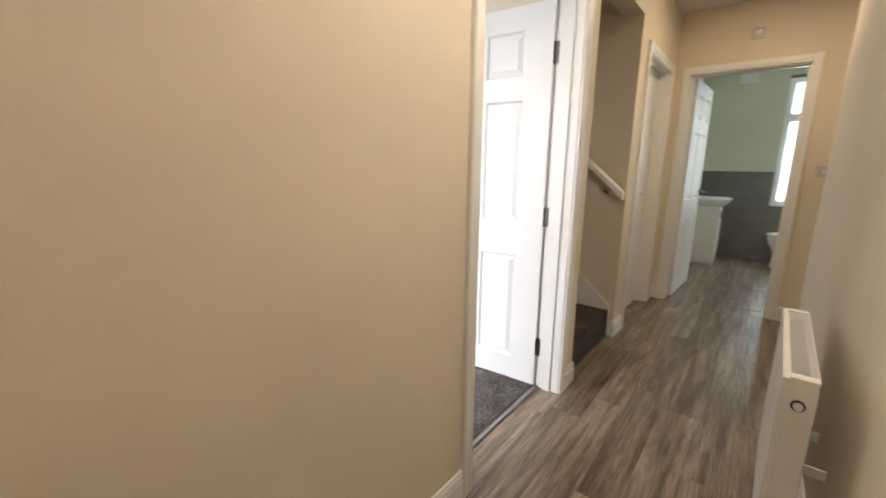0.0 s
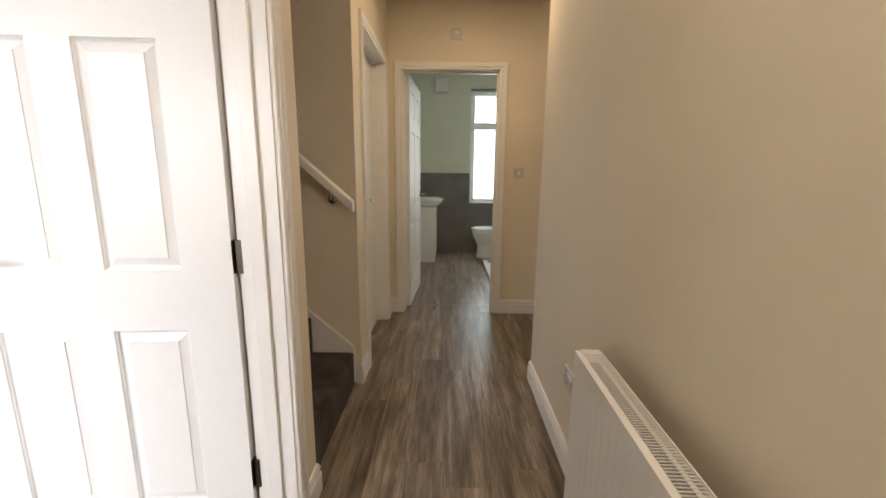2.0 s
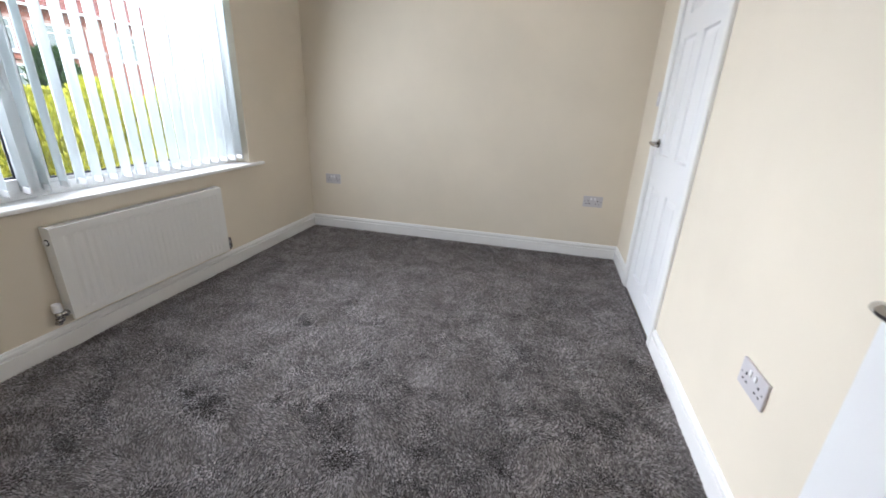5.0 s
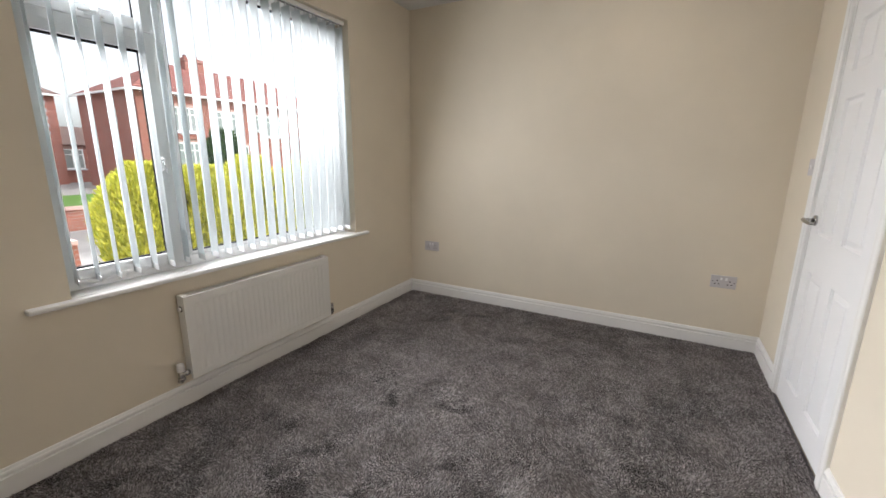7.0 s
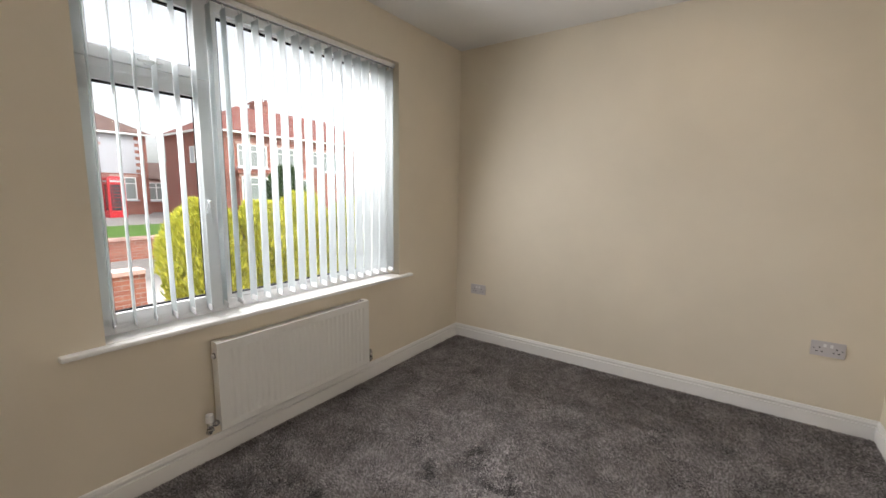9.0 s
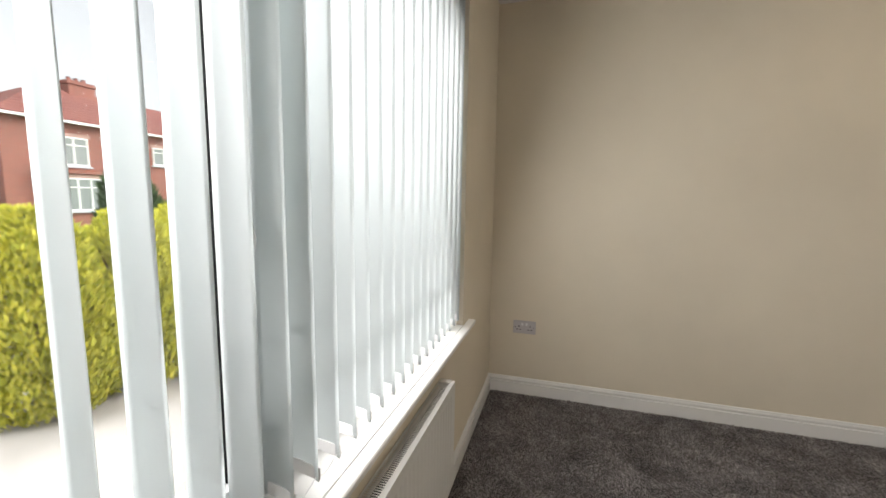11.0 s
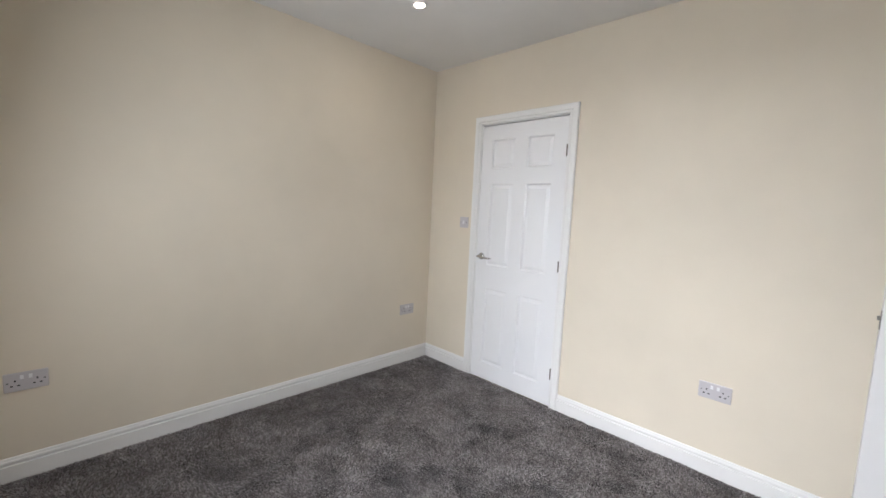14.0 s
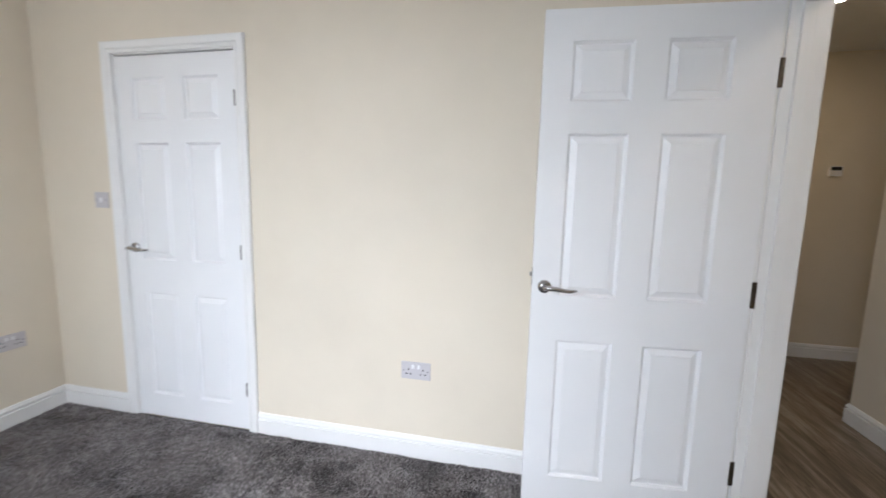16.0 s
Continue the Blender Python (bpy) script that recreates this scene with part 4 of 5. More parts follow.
part("grille", boxes(*[(-0.07, -0.064, -0.055 + 0.02 * i, 0.07, -0.058, -0.047 + 0.02 * i) for i in range(6)]), M_PLASTIC, f)

v = thing("vanity_unit", pose(-0.815, 6.16, 0), "white bathroom vanity unit with a ceramic basin", "vanity")
part("cabinet", boxes((0, 0, 0.0, 0.40, 0.02, 0.74), (0, 0.43, 0, 0.40, 0.45, 0.74), (0, 0.02, 0.0, 0.39, 0.43, 0.10), (0, 0.02, 0.70, 0.39, 0.43, 0.74)), M_PLASTIC, v)
dd = part("cabinet_door", boxes((0.385, 0.022, 0.10, 0.405, 0.428, 0.735), bevel=0.003), M_PLASTIC, v)
part("handle", boxes((0.405, 0.05, 0.60, 0.425, 0.062, 0.70), bevel=0.003), M_CHROME, dd)
bm = bmesh.new()
n = 28
prof = [(1.0, 0.855), (1.02, 0.845), (1.0, 0.825), (0.90, 0.785), (0.72, 0.742)]
inner = [(0.90, 0.850), (0.78, 0.79), (0.45, 0.755)]
rings = []
for s_, z in inner[::-1] + prof:
    ring = []
    for i in range(n):
        t = math.tau * i / n
        ux, uy = math.cos(t), math.sin(t)
        px = 0.235 + 0.265 * s_ * math.copysign(abs(ux) ** 0.75, ux)
        if px < 0.0:
            px = 0.0
        ring.append(bm.verts.new((px, 0.225 + 0.26 * s_ * math.copysign(abs(uy) ** 0.75, uy), z)))
    rings.append(ring)
for p_, q_ in zip(rings, rings[1:]):
    for i in range(n):
        bm.faces.new((p_[i], p_[(i + 1) % n], q_[(i + 1) % n], q_[i]))
bm.faces.new(rings[0]), bm.faces.new(rings[-1])
part("basin", bm, M_CERAMIC, v, "white ceramic basin", True)
bm = bmesh.new()
cyl(bm, (0.09, 0.225, 0.85), (0.09, 0.225, 0.93), 0.022, 0.019, 18)
tube(bm, [(0.09, 0.225, 0.905), (0.15, 0.225, 0.925), (0.22, 0.225, 0.915)], [0.015, 0.013, 0.011], 10)
tube(bm, [(0.09, 0.225, 0.93), (0.09, 0.225, 0.955), (0.16, 0.225, 0.985)], [0.018, 0.014, 0.007], 10)
part("tap", bm, M_CHROME, v, "chrome mixer tap", True)


def toilet(m):
    t = thing("toilet", m, "white ceramic close-coupled toilet, lid closed", "toilet")
    bm = bmesh.new()
    n = 26
    rings = []
    for z, rx, ry, cx in ((0.0, 0.158, 0.105, 0.222), (0.02, 0.158, 0.105, 0.222), (0.05, 0.148, 0.096, 0.224), (0.15, 0.142, 0.088, 0.226), (0.205, 0.162, 0.100, 0.236), (0.245, 0.200, 0.128, 0.250), (0.30, 0.238, 0.158, 0.260), (0.36, 0.256, 0.176, 0.262), (0.395, 0.262, 0.181, 0.262), (0.405, 0.258, 0.178, 0.262)):
        rings.append([bm.verts.new((cx + rx * math.cos(math.tau * i / n), ry * math.sin(math.tau * i / n), z)) for i in range(n)])
    for a_, b_ in zip(rings, rings[1:]):
        for i in range(n):
            bm.faces.new((a_[i], a_[(i + 1) % n], b_[(i + 1) % n], b_[i]))
    bm.faces.new(rings[0]), bm.faces.new(rings[-1])
    part("bowl", bm, M_CERAMIC, t, "", True)
    bm = bmesh.new()
    rings = []
    for z, s_ in ((0.402, 1.0), (0.408, 1.035), (0.422, 1.035), (0.432, 1.0), (0.437, 0.90)):
        rings.append([bm.verts.new((0.262 + 0.262 * s_ * math.cos(math.tau * i / n), 0.18 * s_ * math.sin(math.tau * i / n), z)) for i in range(n)])
    for a_, b_ in zip(rings, rings[1:]):
        for i in range(n):
            bm.faces.new((a_[i], a_[(i + 1) % n], b_[(i + 1) % n], b_[i]))
    bm.faces.new(rings[0]), bm.faces.new(rings[-1])
    part("seat_lid", bm, M_CERAMIC, t, "white closed lid", True)
    c_ = part("cistern", boxes((0.47, -0.19, 0.39, 0.66, 0.19, 0.58), bevel=0.02), M_CERAMIC, t)
    part("cistern_lid", boxes((0.46, -0.20, 0.58, 0.67, 0.20, 0.61), bevel=0.01), M_CERAMIC, c_)
    part("soil_pedestal", boxes((0.47, -0.08, 0, 0.64, 0.08, 0.39), bevel=0.02), M_CERAMIC, t)
    return t


toilet(pose(0.095, 6.52, 0))
b = thing("shower_tray", pose(0.22, 4.40, 0), "low white shower tray on the bathroom floor", "shower tray")
part("rim", boxes((0.0, 0.0, 0, 0.06, 1.70, 0.06), (0.06, 0, 0, 1.08, 0.06, 0.06), (0.06, 1.64, 0, 1.08, 1.70, 0.06), bevel=0.008), M_CERAMIC, b)
part("basin", boxes((0.06, 0.06, 0, 1.08, 1.64, 0.03)), M_CERAMIC, b)

# ---- outside ----
GZ = -0.50
structure("ground", boxes((-260, -300, GZ - 0.2, 260, 300, GZ)), M_PAVE, "grey paved ground outside", "ground")
structure("road", boxes((-200, -19.5, GZ, 200, -13.6, GZ + 0.006)), M_TARMAC, "worn tarmac road", "road")


def roof_hip(bm, x0, y0, x1, y1, z, ridge, over=0.3, hips=(True, True)):
    x0, y0, x1, y1 = x0 - over, y0 - over, x1 + over, y1 + over
    ym = (y0 + y1) / 2
    run = (y1 - y0) / 2
    a = bm.verts.new((x0, y0, z)), bm.verts.new((x1, y0, z)), bm.verts.new((x1, y1, z)), bm.verts.new((x0, y1, z))
    r0 = bm.verts.new((x0 + (run if hips[0] else 0), ym, ridge))
    r1 = bm.verts.new((x1 - (run if hips[1] else 0), ym, ridge))
    bm.faces.new((a[0], a[1], r1, r0)), bm.faces.new((a[2], a[3], r0, r1)), bm.faces.new((a[1], a[2], r1)), bm.faces.new((a[3], a[0], r0))
    bm.faces.new(a)


def roof_courses(bm, x0, x1, y_eave, y_ridge, z, ridge, hip, over=0.3, step=0.30):
    """Overlapping tile courses on the slope that faces us."""
    n = int(math.hypot(ridge - z, y_eave - y_ridge) / step)
    for i in range(n):
        t0, t1 = i / n, (i + 1.15) / n
        ya, yb = y_eave + over + (y_ridge - y_eave - over) * t0, y_eave + over + (y_ridge - y_eave - over) * min(1, t1)
        za, zb = z + (ridge - z) * t0, z + (ridge - z) * min(1, t1)
        h0, h1 = hip[0] * t0, hip[1] * t0
        k0, k1 = hip[0] * min(1, t1), hip[1] * min(1, t1)
        vs = [bm.verts.new(p) for p in ((x0 - over + h0, ya, za + 0.035), (x1 + over - h1, ya, za + 0.035), (x1 + over - k1, yb, zb + 0.015), (x0 - over + k0, yb, zb + 0.015), (x0 - over + h0, ya, za - 0.01), (x1 + over - h1, ya, za - 0.01))]
        bm.faces.new(vs[:4]), bm.faces.new((vs[0], vs[1], vs[5], vs[4]))


def house_window(parent, x, y, z, w, h, bars=1, transom=True):
    """White window in a wall that faces +y: frame, sill and pane; local to the house."""
    t = 0.07
    dims = [(x, y - 0.05, z, x + t, y + 0.04, z + h), (x + w - t, y - 0.05, z, x + w, y + 0.04, z + h), (x + t, y - 0.05, z, x + w - t, y + 0.04, z + t), (x + t, y - 0.05, z + h - t, x + w - t, y + 0.04, z + h)]
    for i in range(bars):
        c = x + w * (i + 1) / (bars + 1)
        dims.append((c - t / 2, y - 0.05, z + t, c + t / 2, y + 0.04, z + h - t))
    if transom:
        dims.append((x + t, y - 0.05, z + h * 0.70, x + w - t, y + 0.03, z + h * 0.70 + 0.05))
    win = part("window", boxes(*dims), M_PVC, parent, "white framed window")
    part("pane", boxes((x + t, y - 0.02, z + t, x + w - t, y + 0.005, z + h - t)), M_PALEGLASS, win)
    part("sill", boxes((x - 0.08, y, z - 0.10, x + w + 0.08, y + 0.12, z)), M_RENDER, win)
    part("lintel", boxes((x - 0.12, y - 0.01, z + h, x + w + 0.12, y + 0.025, z + h + 0.16)), M_COPING, win)
    return win


# semi-detached pair across the road: its near corner at x -12.4, y -23
h1 = thing("house", pose(-19.9, -26.2, GZ), "red brick semi-detached house with a hipped red tile roof", "house")
L, D, EV, RD = 6.9, 3.2, 5.2, 7.3
part("wall", boxes((-L, -D, 0, L, D, EV)), M_BRICK, h1, "red brick walls")
bm = bmesh.new()
roof_hip(bm, -L, -D, L, D, EV, RD)
roof_courses(bm, -L, L, D, 0, EV, RD, (D + 0.3, D + 0.3))
part("roof", bm, M_ROOF, h1, "red tiled hipped roof")
part("gutter", boxes((-L - 0.32, D + 0.28, EV - 0.10, L + 0.32, D + 0.40, EV + 0.01), (L + 0.28, -D - 0.3, EV - 0.10, L + 0.40, D + 0.28, EV + 0.01)), M_PVC, h1, "white gutter and fascia")
ch = part("chimney", boxes((1.2, -0.45, RD - 0.7, 2.5, 0.45, RD + 0.55), (1.12, -0.53, RD + 0.35, 2.58, 0.53, RD + 0.45)), M_BRICK, h1, "red brick chimney stack")
for x in (1.5, 1.85, 2.2):
    bm = bmesh.new()
    cyl(bm, (x, 0, RD + 0.55), (x, 0, RD + 0.78), 0.12, 0.10, 12)
    part("chimney_pot", bm, M_ROOF, ch)
for x in (-5.7, -2.6, 1.0, 3.6):
    house_window(h1, x, D + 0.01, 3.15, 1.9, 1.35, 2)
for x in (-5.9, 3.3):
    bay = part("bay", boxes((x, D, 0, x + 2.5, D + 0.6, 2.75), (x - 0.12, D, 2.75, x + 2.62, D + 0.75, 2.92)), M_BRICK, h1, "brick bay")
    house_window(h1, x + 0.15, D + 0.61, 1.0, 2.2, 1.55, 3)
house_window(h1, 0.6, D + 0.01, 0.6, 1.0, 1.9, 0)
wn1 = house_window(h1, -0.4, D + 0.01, 3.5, 0.7, 1.0, 0)
# side windows towards the gap
sw = part("side_window", boxes((L, 0.4, 3.35, L + 0.05, 0.46, 4.35), (L, 0.94, 3.35, L + 0.05, 1.0, 4.35), (L, 0.46, 4.29, L + 0.05, 0.94, 4.35), (L, 0.46, 3.35, L + 0.05, 0.94, 3.41)), M_PVC, h1)
part("pane", boxes((L + 0.005, 0.46, 3.41, L + 0.02, 0.94, 4.29)), M_RENDER, sw)
part("downpipe", boxes((L - 2.2, D, 0.1, L - 2.1, D + 0.1, EV)), M_PVC, h1, "white downpipe")

h2 = thing("house", pose(-7.1, -35.2, GZ), "brick house with a white rendered upper storey and brown tiled roof", "house")
L2, D2, EV2, RD2 = 5.6, 3.6, 5.35, 7.6
part("wall", boxes((-L2, -D2, 0, L2, D2, 2.75)), M_BRICK, h2, "red brick lower storey")
part("upper_wall", boxes((-L2 + 0.45, -D2, 2.75, L2, D2 + 0.02, EV2)), M_RENDER, h2, "white rendered upper storey")
part("corner_pier", boxes((-L2, -D2, 2.75, -L2 + 0.45, D2 + 0.01, EV2)), M_BRICK, h2, "brick corner")
for k in range(6):
    part("quoin", boxes((-L2 - 0.004, D2 - 0.2, 2.80 + 0.43 * k, -L2 + 0.68, D2 + 0.035, 3.02 + 0.43 * k)), M_BRICK, h2)
bm = bmesh.new()
roof_hip(bm, -L2, -D2, L2, D2, EV2, RD2)
roof_courses(bm, -L2, L2, D2, 0, EV2, RD2, (D2 + 0.3, D2 + 0.3))
part("roof", bm, M_ROOF2, h2, "brown tiled roof")
part("gutter", boxes((-L2 - 0.32, D2 + 0.28, EV2 - 0.10, L2 + 0.32, D2 + 0.40, EV2 + 0.01)), M_PVC, h2)
house_window(h2, -L2 + 0.75, D2 + 0.01, 1.0, 1.3, 1.5, 1)
house_window(h2, -L2 + 2.6, D2 + 0.03, 3.2, 1.8, 1.3, 1)

h3 = thing("outbuilding", pose(-14.8, -36.0, GZ), "low brick garage link with a brown tiled roof", "garage")
part("wall", boxes((-3.4, -2.4, 0, 3.0, 2.4, 2.45)), M_BRICK, h3)
bm = bmesh.new()
roof_hip(bm, -3.4, -2.4, 3.0, 2.4, 2.45, 3.75, 0.25, (False, False))
roof_courses(bm, -3.4, 3.0, 2.4, 0, 2.45, 3.75, (0, 0), 0.25)
part("roof", bm, M_ROOF3, h3, "brown tiled roof")
house_window(h3, 0.4, 2.41, 0.9, 1.2, 1.3, 1)
part("garage_door", boxes((-1.6, 2.4, 0, -0.2, 2.45, 2.1)), mat("blue_door_paint", (0.05, 0.12, 0.22), 0.5), h3, "blue door")


def phone_box(m):
    """Red kiosk: plinth, corner posts, glazing bars, stepped head and domed top."""
    k = thing("telephone_box", m, "red telephone box with glazed sides and domed top", "telephone box")
    hw = 0.45
    part("plinth", boxes((-hw, -hw, 0, hw, hw, 0.16), bevel=0.01), M_RED, k)
    for sx in (-1, 1):
        for sy in (-1, 1):
            x, y = sx * (hw - 0.05), sy * (hw - 0.05)
            part("post", boxes((x - 0.045, y - 0.045, 0.16, x + 0.045, y + 0.045, 2.08), bevel=0.008), M_RED, k)
    for i in range(4):
        q = pose(0, 0, 0, 0, 0, 90 * i)
        g = 0.355
        dims = [(-g, hw - 0.06, 0.16, g, hw - 0.03, 0.42), (-g, hw - 0.06, 1.98, g, hw - 0.03, 2.08), (-g, hw - 0.06, 0.42, -g + 0.05, hw - 0.03, 1.98), (g - 0.05, hw - 0.06, 0.42, g, hw - 0.03, 1.98)]
        for r in range(1, 8):
            z = 0.42 + 1.56 * r / 8
            dims.append((-g + 0.05, hw - 0.055, z - 0.012, g - 0.05, hw - 0.035, z + 0.012))
        for x in (-0.20, 0.20):
            for r in range(8):
                dims.append((x - 0.010, hw - 0.053, 0.434 + 1.56 * r / 8, x + 0.010, hw - 0.037, 0.406 + 1.56 * (r + 1) / 8))
        s_ = part("glazed_side", boxes(*dims), M_RED, k, m=q)
        part("pane", boxes((-g + 0.05, hw - 0.048, 0.42, g - 0.05, hw - 0.042, 1.98)), M_DARKGLASS, s_)
        part("sign", boxes((-0.30, hw - 0.035, 2.12, 0.30, hw - 0.012, 2.22)), M_RENDER, k, "white sign panel", m=q)
    part("head", boxes((-hw + 0.02, -hw + 0.02, 2.08, hw - 0.02, hw - 0.02, 2.28), (-hw - 0.01, -hw - 0.01, 2.25, hw + 0.01, hw + 0.01, 2.30), bevel=0.01), M_RED, k)
    bm = bmesh.new()
    rings = []
    for s_, z in ((1.0, 2.30), (0.96, 2.36), (0.82, 2.42), (0.55, 2.465), (0.2, 2.485)):
        rings.append([bm.verts.new((0.44 * s_ * c_, 0.44 * s_ * d_, z)) for c_, d_ in ((1, 0.4), (1, 1), (0.4, 1), (-0.4, 1), (-1, 1), (-1, 0.4), (-1, -0.4), (-1, -1), (-0.4, -1), (0.4, -1), (1, -1), (1, -0.4))])
    for a_, b_ in zip(rings, rings[1:]):
        for i in range(12):
            bm.faces.new((a_[i], a_[(i + 1) % 12], b_[(i + 1) % 12], b_[i]))
    bm.faces.new(rings[-1]), bm.faces.new(rings[0])
    part("dome", bm, M_RED, k)
    return k


phone_box(pose(-10.05, -29.3, GZ))


def low_wall(x0, x1, y, z, height, label):
    w_ = thing("garden_wall", pose((x0 + x1) / 2, y, z), label, "wall")
    hl = (x1 - x0) / 2
    part("brickwork", boxes((-hl, -0.11, 0, hl, 0.11, height)), M_GARDENBRICK, w_)
    n = max(2, int(2 * hl / 0.6))
    for i in range(n):
        a_ = -hl + 2 * hl * i / n
        part("coping_stone", boxes((a_ + 0.004, -0.16, height, a_ + 2 * hl / n - 0.004, 0.16, height + 0.07), bevel=0.008), M_COPING, w_)
    return w_


low_wall(-3.7, -0.4, -6.0, GZ, 0.52, "low brick garden wall with pink stone coping")
low_wall(-22, 2.0, -11.0, GZ, 0.50, "low brick wall along the far pavement")
structure("lawn", boxes((-30, -22.0, GZ, 6, -11.3, GZ + 0.03)), M_LAWN, "strip of mown green lawn", "lawn")


def shrub(m, height, radius, blades, material, label, name="conifer_shrub", seed=1, reach=0.16):
    """Trunk and a crown of many upright feathery sprays."""
    rg = random.Random(seed)
    t = thing(name, m, label, "shrub")
    bm = bmesh.new()
    tube(bm, [(0, 0, 0), (0.02, 0.01, height * 0.35), (0, 0.02, height * 0.75)], [0.05, 0.035, 0.012], 8)
    for i in range(9):
        an = rg.uniform(0, math.tau)
        z = height * rg.uniform(0.1, 0.5)
        tube(bm, [(0, 0, z), (math.cos(an) * radius * 0.4, math.sin(an) * radius * 0.4, z + height * 0.12), (math.cos(an) * radius * 0.75, math.sin(an) * radius * 0.75, z + height * 0.32)], [0.02, 0.014, 0.006], 6)
    part("trunk", bm, M_BARK, t)
    verts, faces = [], []
    lumps = [(rg.uniform(0, math.tau), rg.uniform(0.2, 0.9), rg.uniform(0.85, 1.15)) for _ in range(14)]
    for i in range(blades):
        an = rg.uniform(0, math.tau)
        u = rg.random() ** 0.8
        prof = math.sin(math.pi * min(0.97, 0.16 + 0.84 * u)) ** 0.55
        lump = 1.0
        for la, lz, ls in lumps:
            dd_ = math.cos(an - la)
            if dd_ > 0.6 and abs(u - lz) < 0.25:
                lump *= ls
        r = radius * prof * lump * math.sqrt(rg.uniform(0.35, 1.05))
        p = Vector((math.cos(an) * r, math.sin(an) * r, height * u * 0.93))
        out = Vector((math.cos(an), math.sin(an), 0))
        up = (Vector((0, 0, 1)) + out * rg.uniform(0.1, 0.8) + Vector((rg.uniform(-0.4, 0.4), rg.uniform(-0.4, 0.4), 0))).normalized()
        ln = reach * rg.uniform(0.5, 1.2)
        side = up.cross(Vector((rg.uniform(-1, 1), rg.uniform(-1, 1), rg.uniform(-0.3, 0.3)))).normalized() * ln * 0.13
        k0 = len(verts)
        verts += [p, p + up * ln * 0.45 + side, p + up * ln, p + up * ln * 0.45 - side]
        faces.append((k0, k0 + 1, k0 + 2, k0 + 3))
    me = bpy.data.meshes.new("crown")
    me.from_pydata([tuple(q) for q in verts], [], faces)
    me.materials.append(material)
    part("crown", me, None, t, "feathery sprays of foliage")
    return t


GOLD = "golden yellow-green conifer shrub in the front garden"
for i, (x, y, hgt, rad) in enumerate(((-3.90, -4.3, 1.85, 0.60), (-4.6, -4.2, 1.80, 0.66), (-5.5, -4.4, 1.95, 0.68), (-6.5, -4.3, 1.85, 0.70), (-7.5, -4.5, 1.9, 0.7))):
    shrub(pose(x, y, GZ), hgt - 0.08, rad, 32000, M_GOLDLEAF, GOLD, seed=10 + i, reach=0.085)
shrub(pose(-10.6, -12.6, GZ), 2.7, 0.75, 6000, M_GREENLEAF, "dark green garden tree beyond the hedge", "garden_tree", 31, 0.3)


# ---- carpet pile: short leaning tufts, brushed this way and that ----
def soft_field(rg, x, y, cell):
    """Smooth random values from -1 to 1 over the plan, with bumps about one cell wide."""
    g = rg.uniform(-1, 1, (int(5 / cell) + 4, int(5 / cell) + 4))
    u, v = (x + 4.6) / cell, (y + 0.8) / cell
    i, j = u.astype(int), v.astype(int)
    fu, fv = u - i, v - j
    fu, fv = fu * fu * (3 - 2 * fu), fv * fv * (3 - 2 * fv)
    return (g[i, j] * (1 - fu) + g[i + 1, j] * fu) * (1 - fv) + (g[i, j + 1] * (1 - fu) + g[i + 1, j + 1] * fu) * fv


def carpet_pile(x0, y0, x1, y1, step):
    rg = np.random.default_rng(7)
    gx, gy = np.meshgrid(np.arange(x0, x1, step), np.arange(y0, y1, step))
    n = gx.size
    x, y = gx.ravel() + rg.uniform(-0.5, 0.5, n) * step, gy.ravel() + rg.uniform(-0.5, 0.5, n) * step
    x, y = np.clip(x, x0, x1 - 0.001), np.clip(y, y0, y1 - 0.001)
    def stroke(cell):
        return np.tanh(2.6 * soft_field(rg, x, y, cell))
    lean_x = 0.55 * stroke(0.13) + 0.5 * stroke(0.05) + 0.35 * rg.uniform(-1, 1, n)
    lean_y = 0.65 * stroke(0.15) + 0.55 * stroke(0.055) + 0.35 * rg.uniform(-1, 1, n) - 0.1
    tall = rg.uniform(0.006, 0.010, n)
    an = rg.uniform(0, math.pi, n)
    wx, wy = np.cos(an) * 0.0026, np.sin(an) * 0.0026
    tx, ty = np.clip(x + lean_x * tall, x0, x1), np.clip(y + lean_y * tall, y0, y1)
    co = np.empty((n, 4, 3))
    co[:, 0] = np.stack((x - wx, y - wy, np.full(n, 0.003)), 1)
    co[:, 1] = np.stack((x + wx, y + wy, np.full(n, 0.003)), 1)
    co[:, 2] = np.stack((tx + wx, ty + wy, 0.003 + tall), 1)
    co[:, 3] = np.stack((tx - wx, ty - wy, 0.003 + tall), 1)
    me = bpy.data.meshes.new("carpet_pile")
    me.vertices.add(4 * n), me.loops.add(4 * n), me.polygons.add(n)
    me.vertices.foreach_set("co", co.ravel())
    me.loops.foreach_set("vertex_index", np.arange(4 * n, dtype=np.int32))
    me.polygons.foreach_set("loop_start", np.arange(0, 4 * n, 4, dtype=np.int32))
    me.update(calc_edges=True)
    me.materials.append(M_PILE)
    return tagged(new("carpet_pile", me), "dense grey twist pile of the carpet, brushed unevenly", "carpet pile", kind="stuff")


carpet_pile(-4.405, -0.632, -0.895, 2.084, 0.0052)

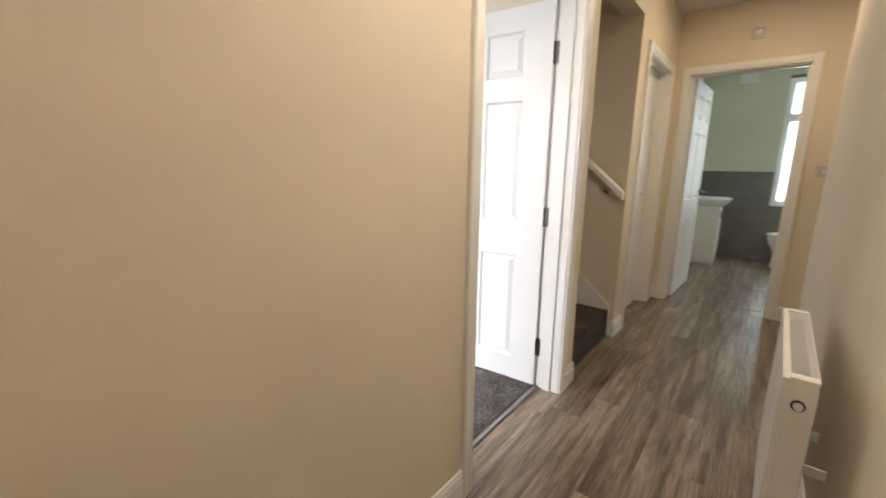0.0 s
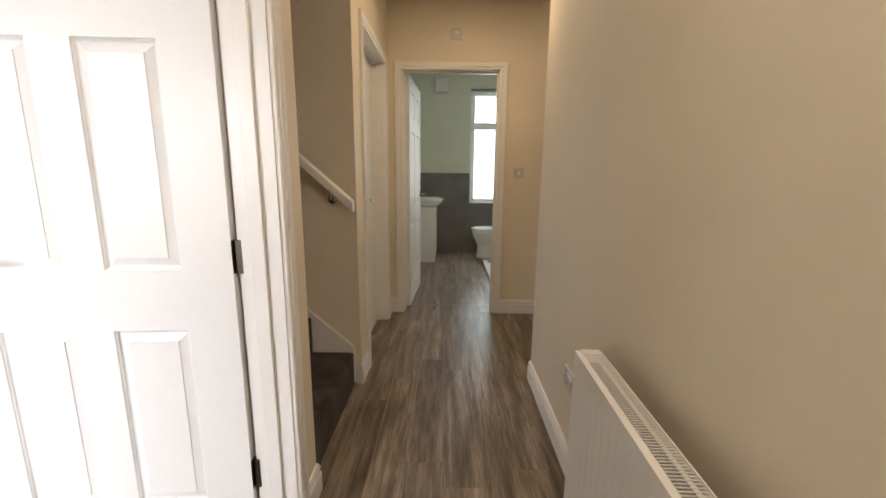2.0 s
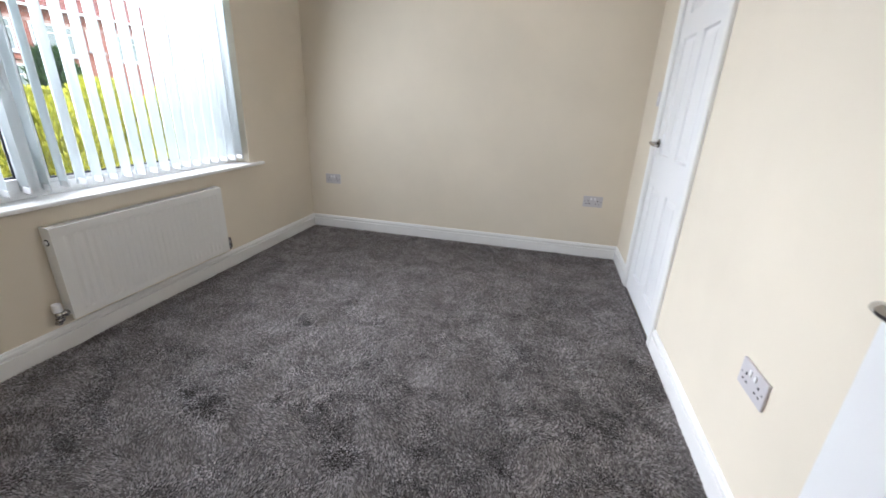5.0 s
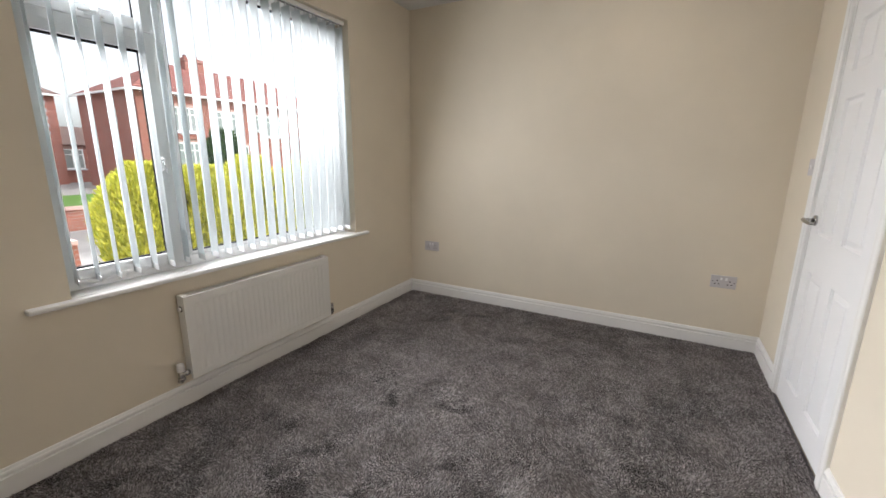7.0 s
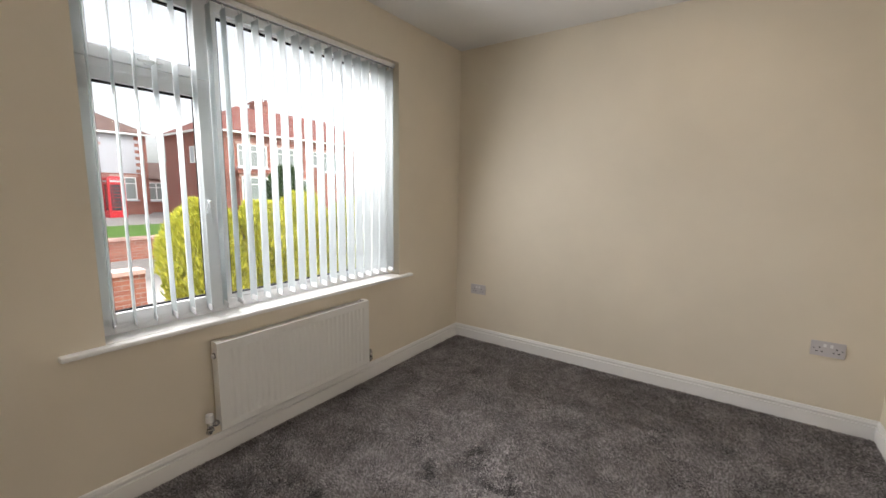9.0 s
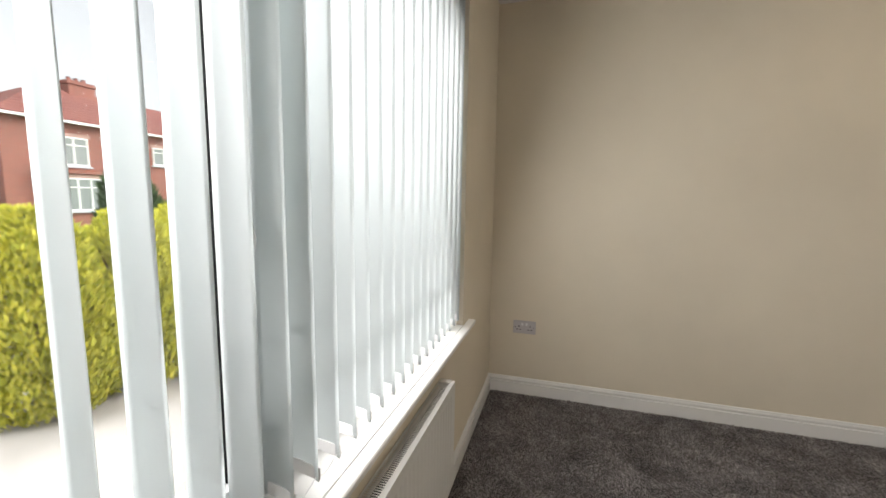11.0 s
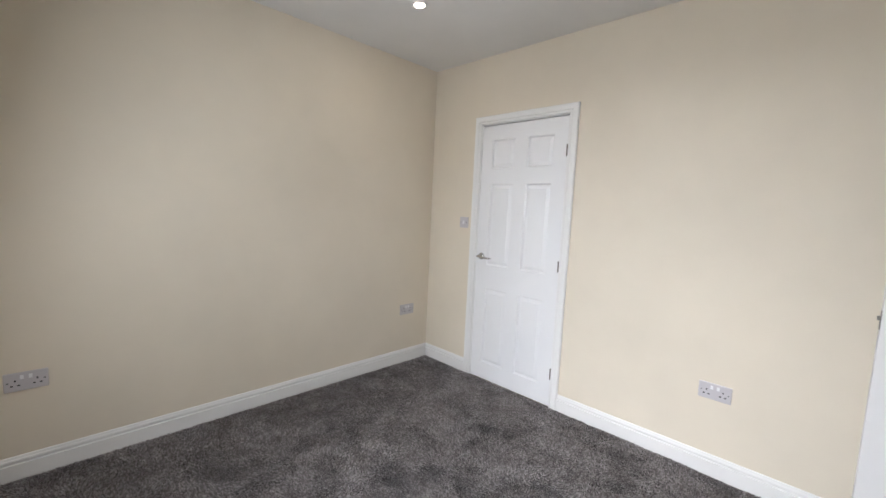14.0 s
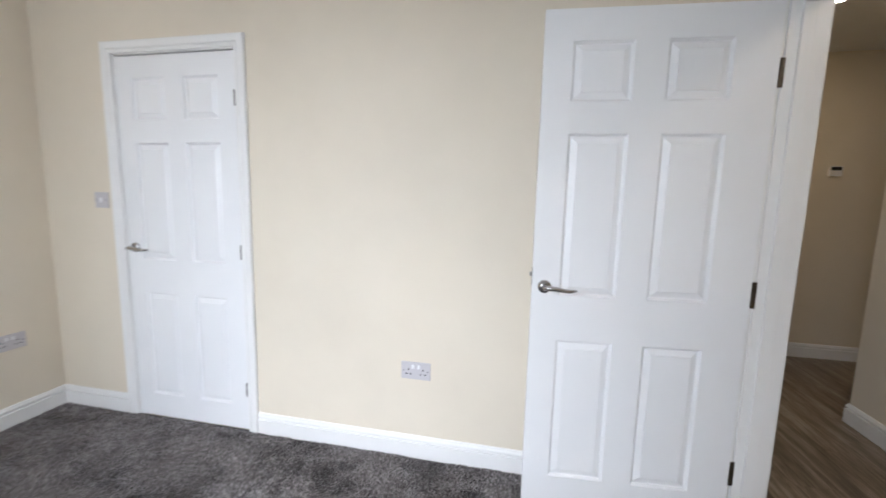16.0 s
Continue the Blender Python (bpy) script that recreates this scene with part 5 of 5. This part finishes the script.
# ---- bathroom tiles, hall planks: many small pieces last ----
tw = structure("wall_tiling", boxes((-0.88, 6.922, 0, 0.07, 6.93, 1.19), (0.07, 6.922, 0, 0.90, 6.93, 0.748), (0.90, 6.922, 0, 1.30, 6.93, 1.19)), M_GROUT, "grey stone-effect tiles on the lower bathroom wall", "tiling")
for i in range(4):
    for j in range(4):
        xa, xb = -0.878 + 0.598 * i, min(1.298, -0.878 + 0.598 * i + 0.595)
        za, zb = 0.298 * j, 0.298 * j + 0.295
        cuts = [(xa, xb, za, zb)]
        if zb > 0.748:
            cuts = []
            if xa < 0.068:
                cuts.append((xa, min(xb, 0.068), za, zb))
            if xb > 0.902:
                cuts.append((max(xa, 0.902), xb, za, zb))
            if xa < 0.902 and xb > 0.068 and za < 0.748:
                cuts.append((max(xa, 0.068), min(xb, 0.902), za, 0.746))
        for p in cuts:
            if p[1] - p[0] > 0.02:
                part("tile", boxes((p[0], 6.916, p[2], p[1], 6.922, p[3])), M_TILE, tw)

floor = structure("floor", boxes((-0.87, -0.65, -0.006, 1.90, 6.93, -0.0035)), M_FAR, "grey-brown wood-effect vinyl planks laid along the hall", "floor")
rnd = random.Random(9)
PW, PL = 0.150, 0.95


def plank(x0, x1, y0, y1):
    if y1 - y0 < 0.01 or x1 - x0 < 0.01:
        return
    g = 0.0004
    part("plank", boxes((x0 + g, y0 + g, -0.0035, x1 - g, y1 - g, 0.0)), M_PLANK, floor)


x = -0.870
while x < 1.899:
    xb = min(x + PW, 1.90)
    y = -0.65 - rnd.uniform(0, PL)
    y_top = 6.916
    while y < y_top:
        yb = y + PL
        lo, hi = max(y, -0.65), min(yb, y_top)
        # only where the plank floor lies
        spans = []
        if xb <= -0.74:
            spans = [(1.111, 2.0), (3.19, 4.01), (4.31, y_top)]
        elif x < 0.25:
            spans = [(-0.65, y_top)]
        elif x < 1.29:
            spans = [(3.04, 4.19), (4.31, y_top)]
        else:
            spans = [(3.04, 4.19)]
        for s0, s1 in spans:
            plank(x, xb, max(lo, s0), min(hi, s1))
        y = yb
    x = xb
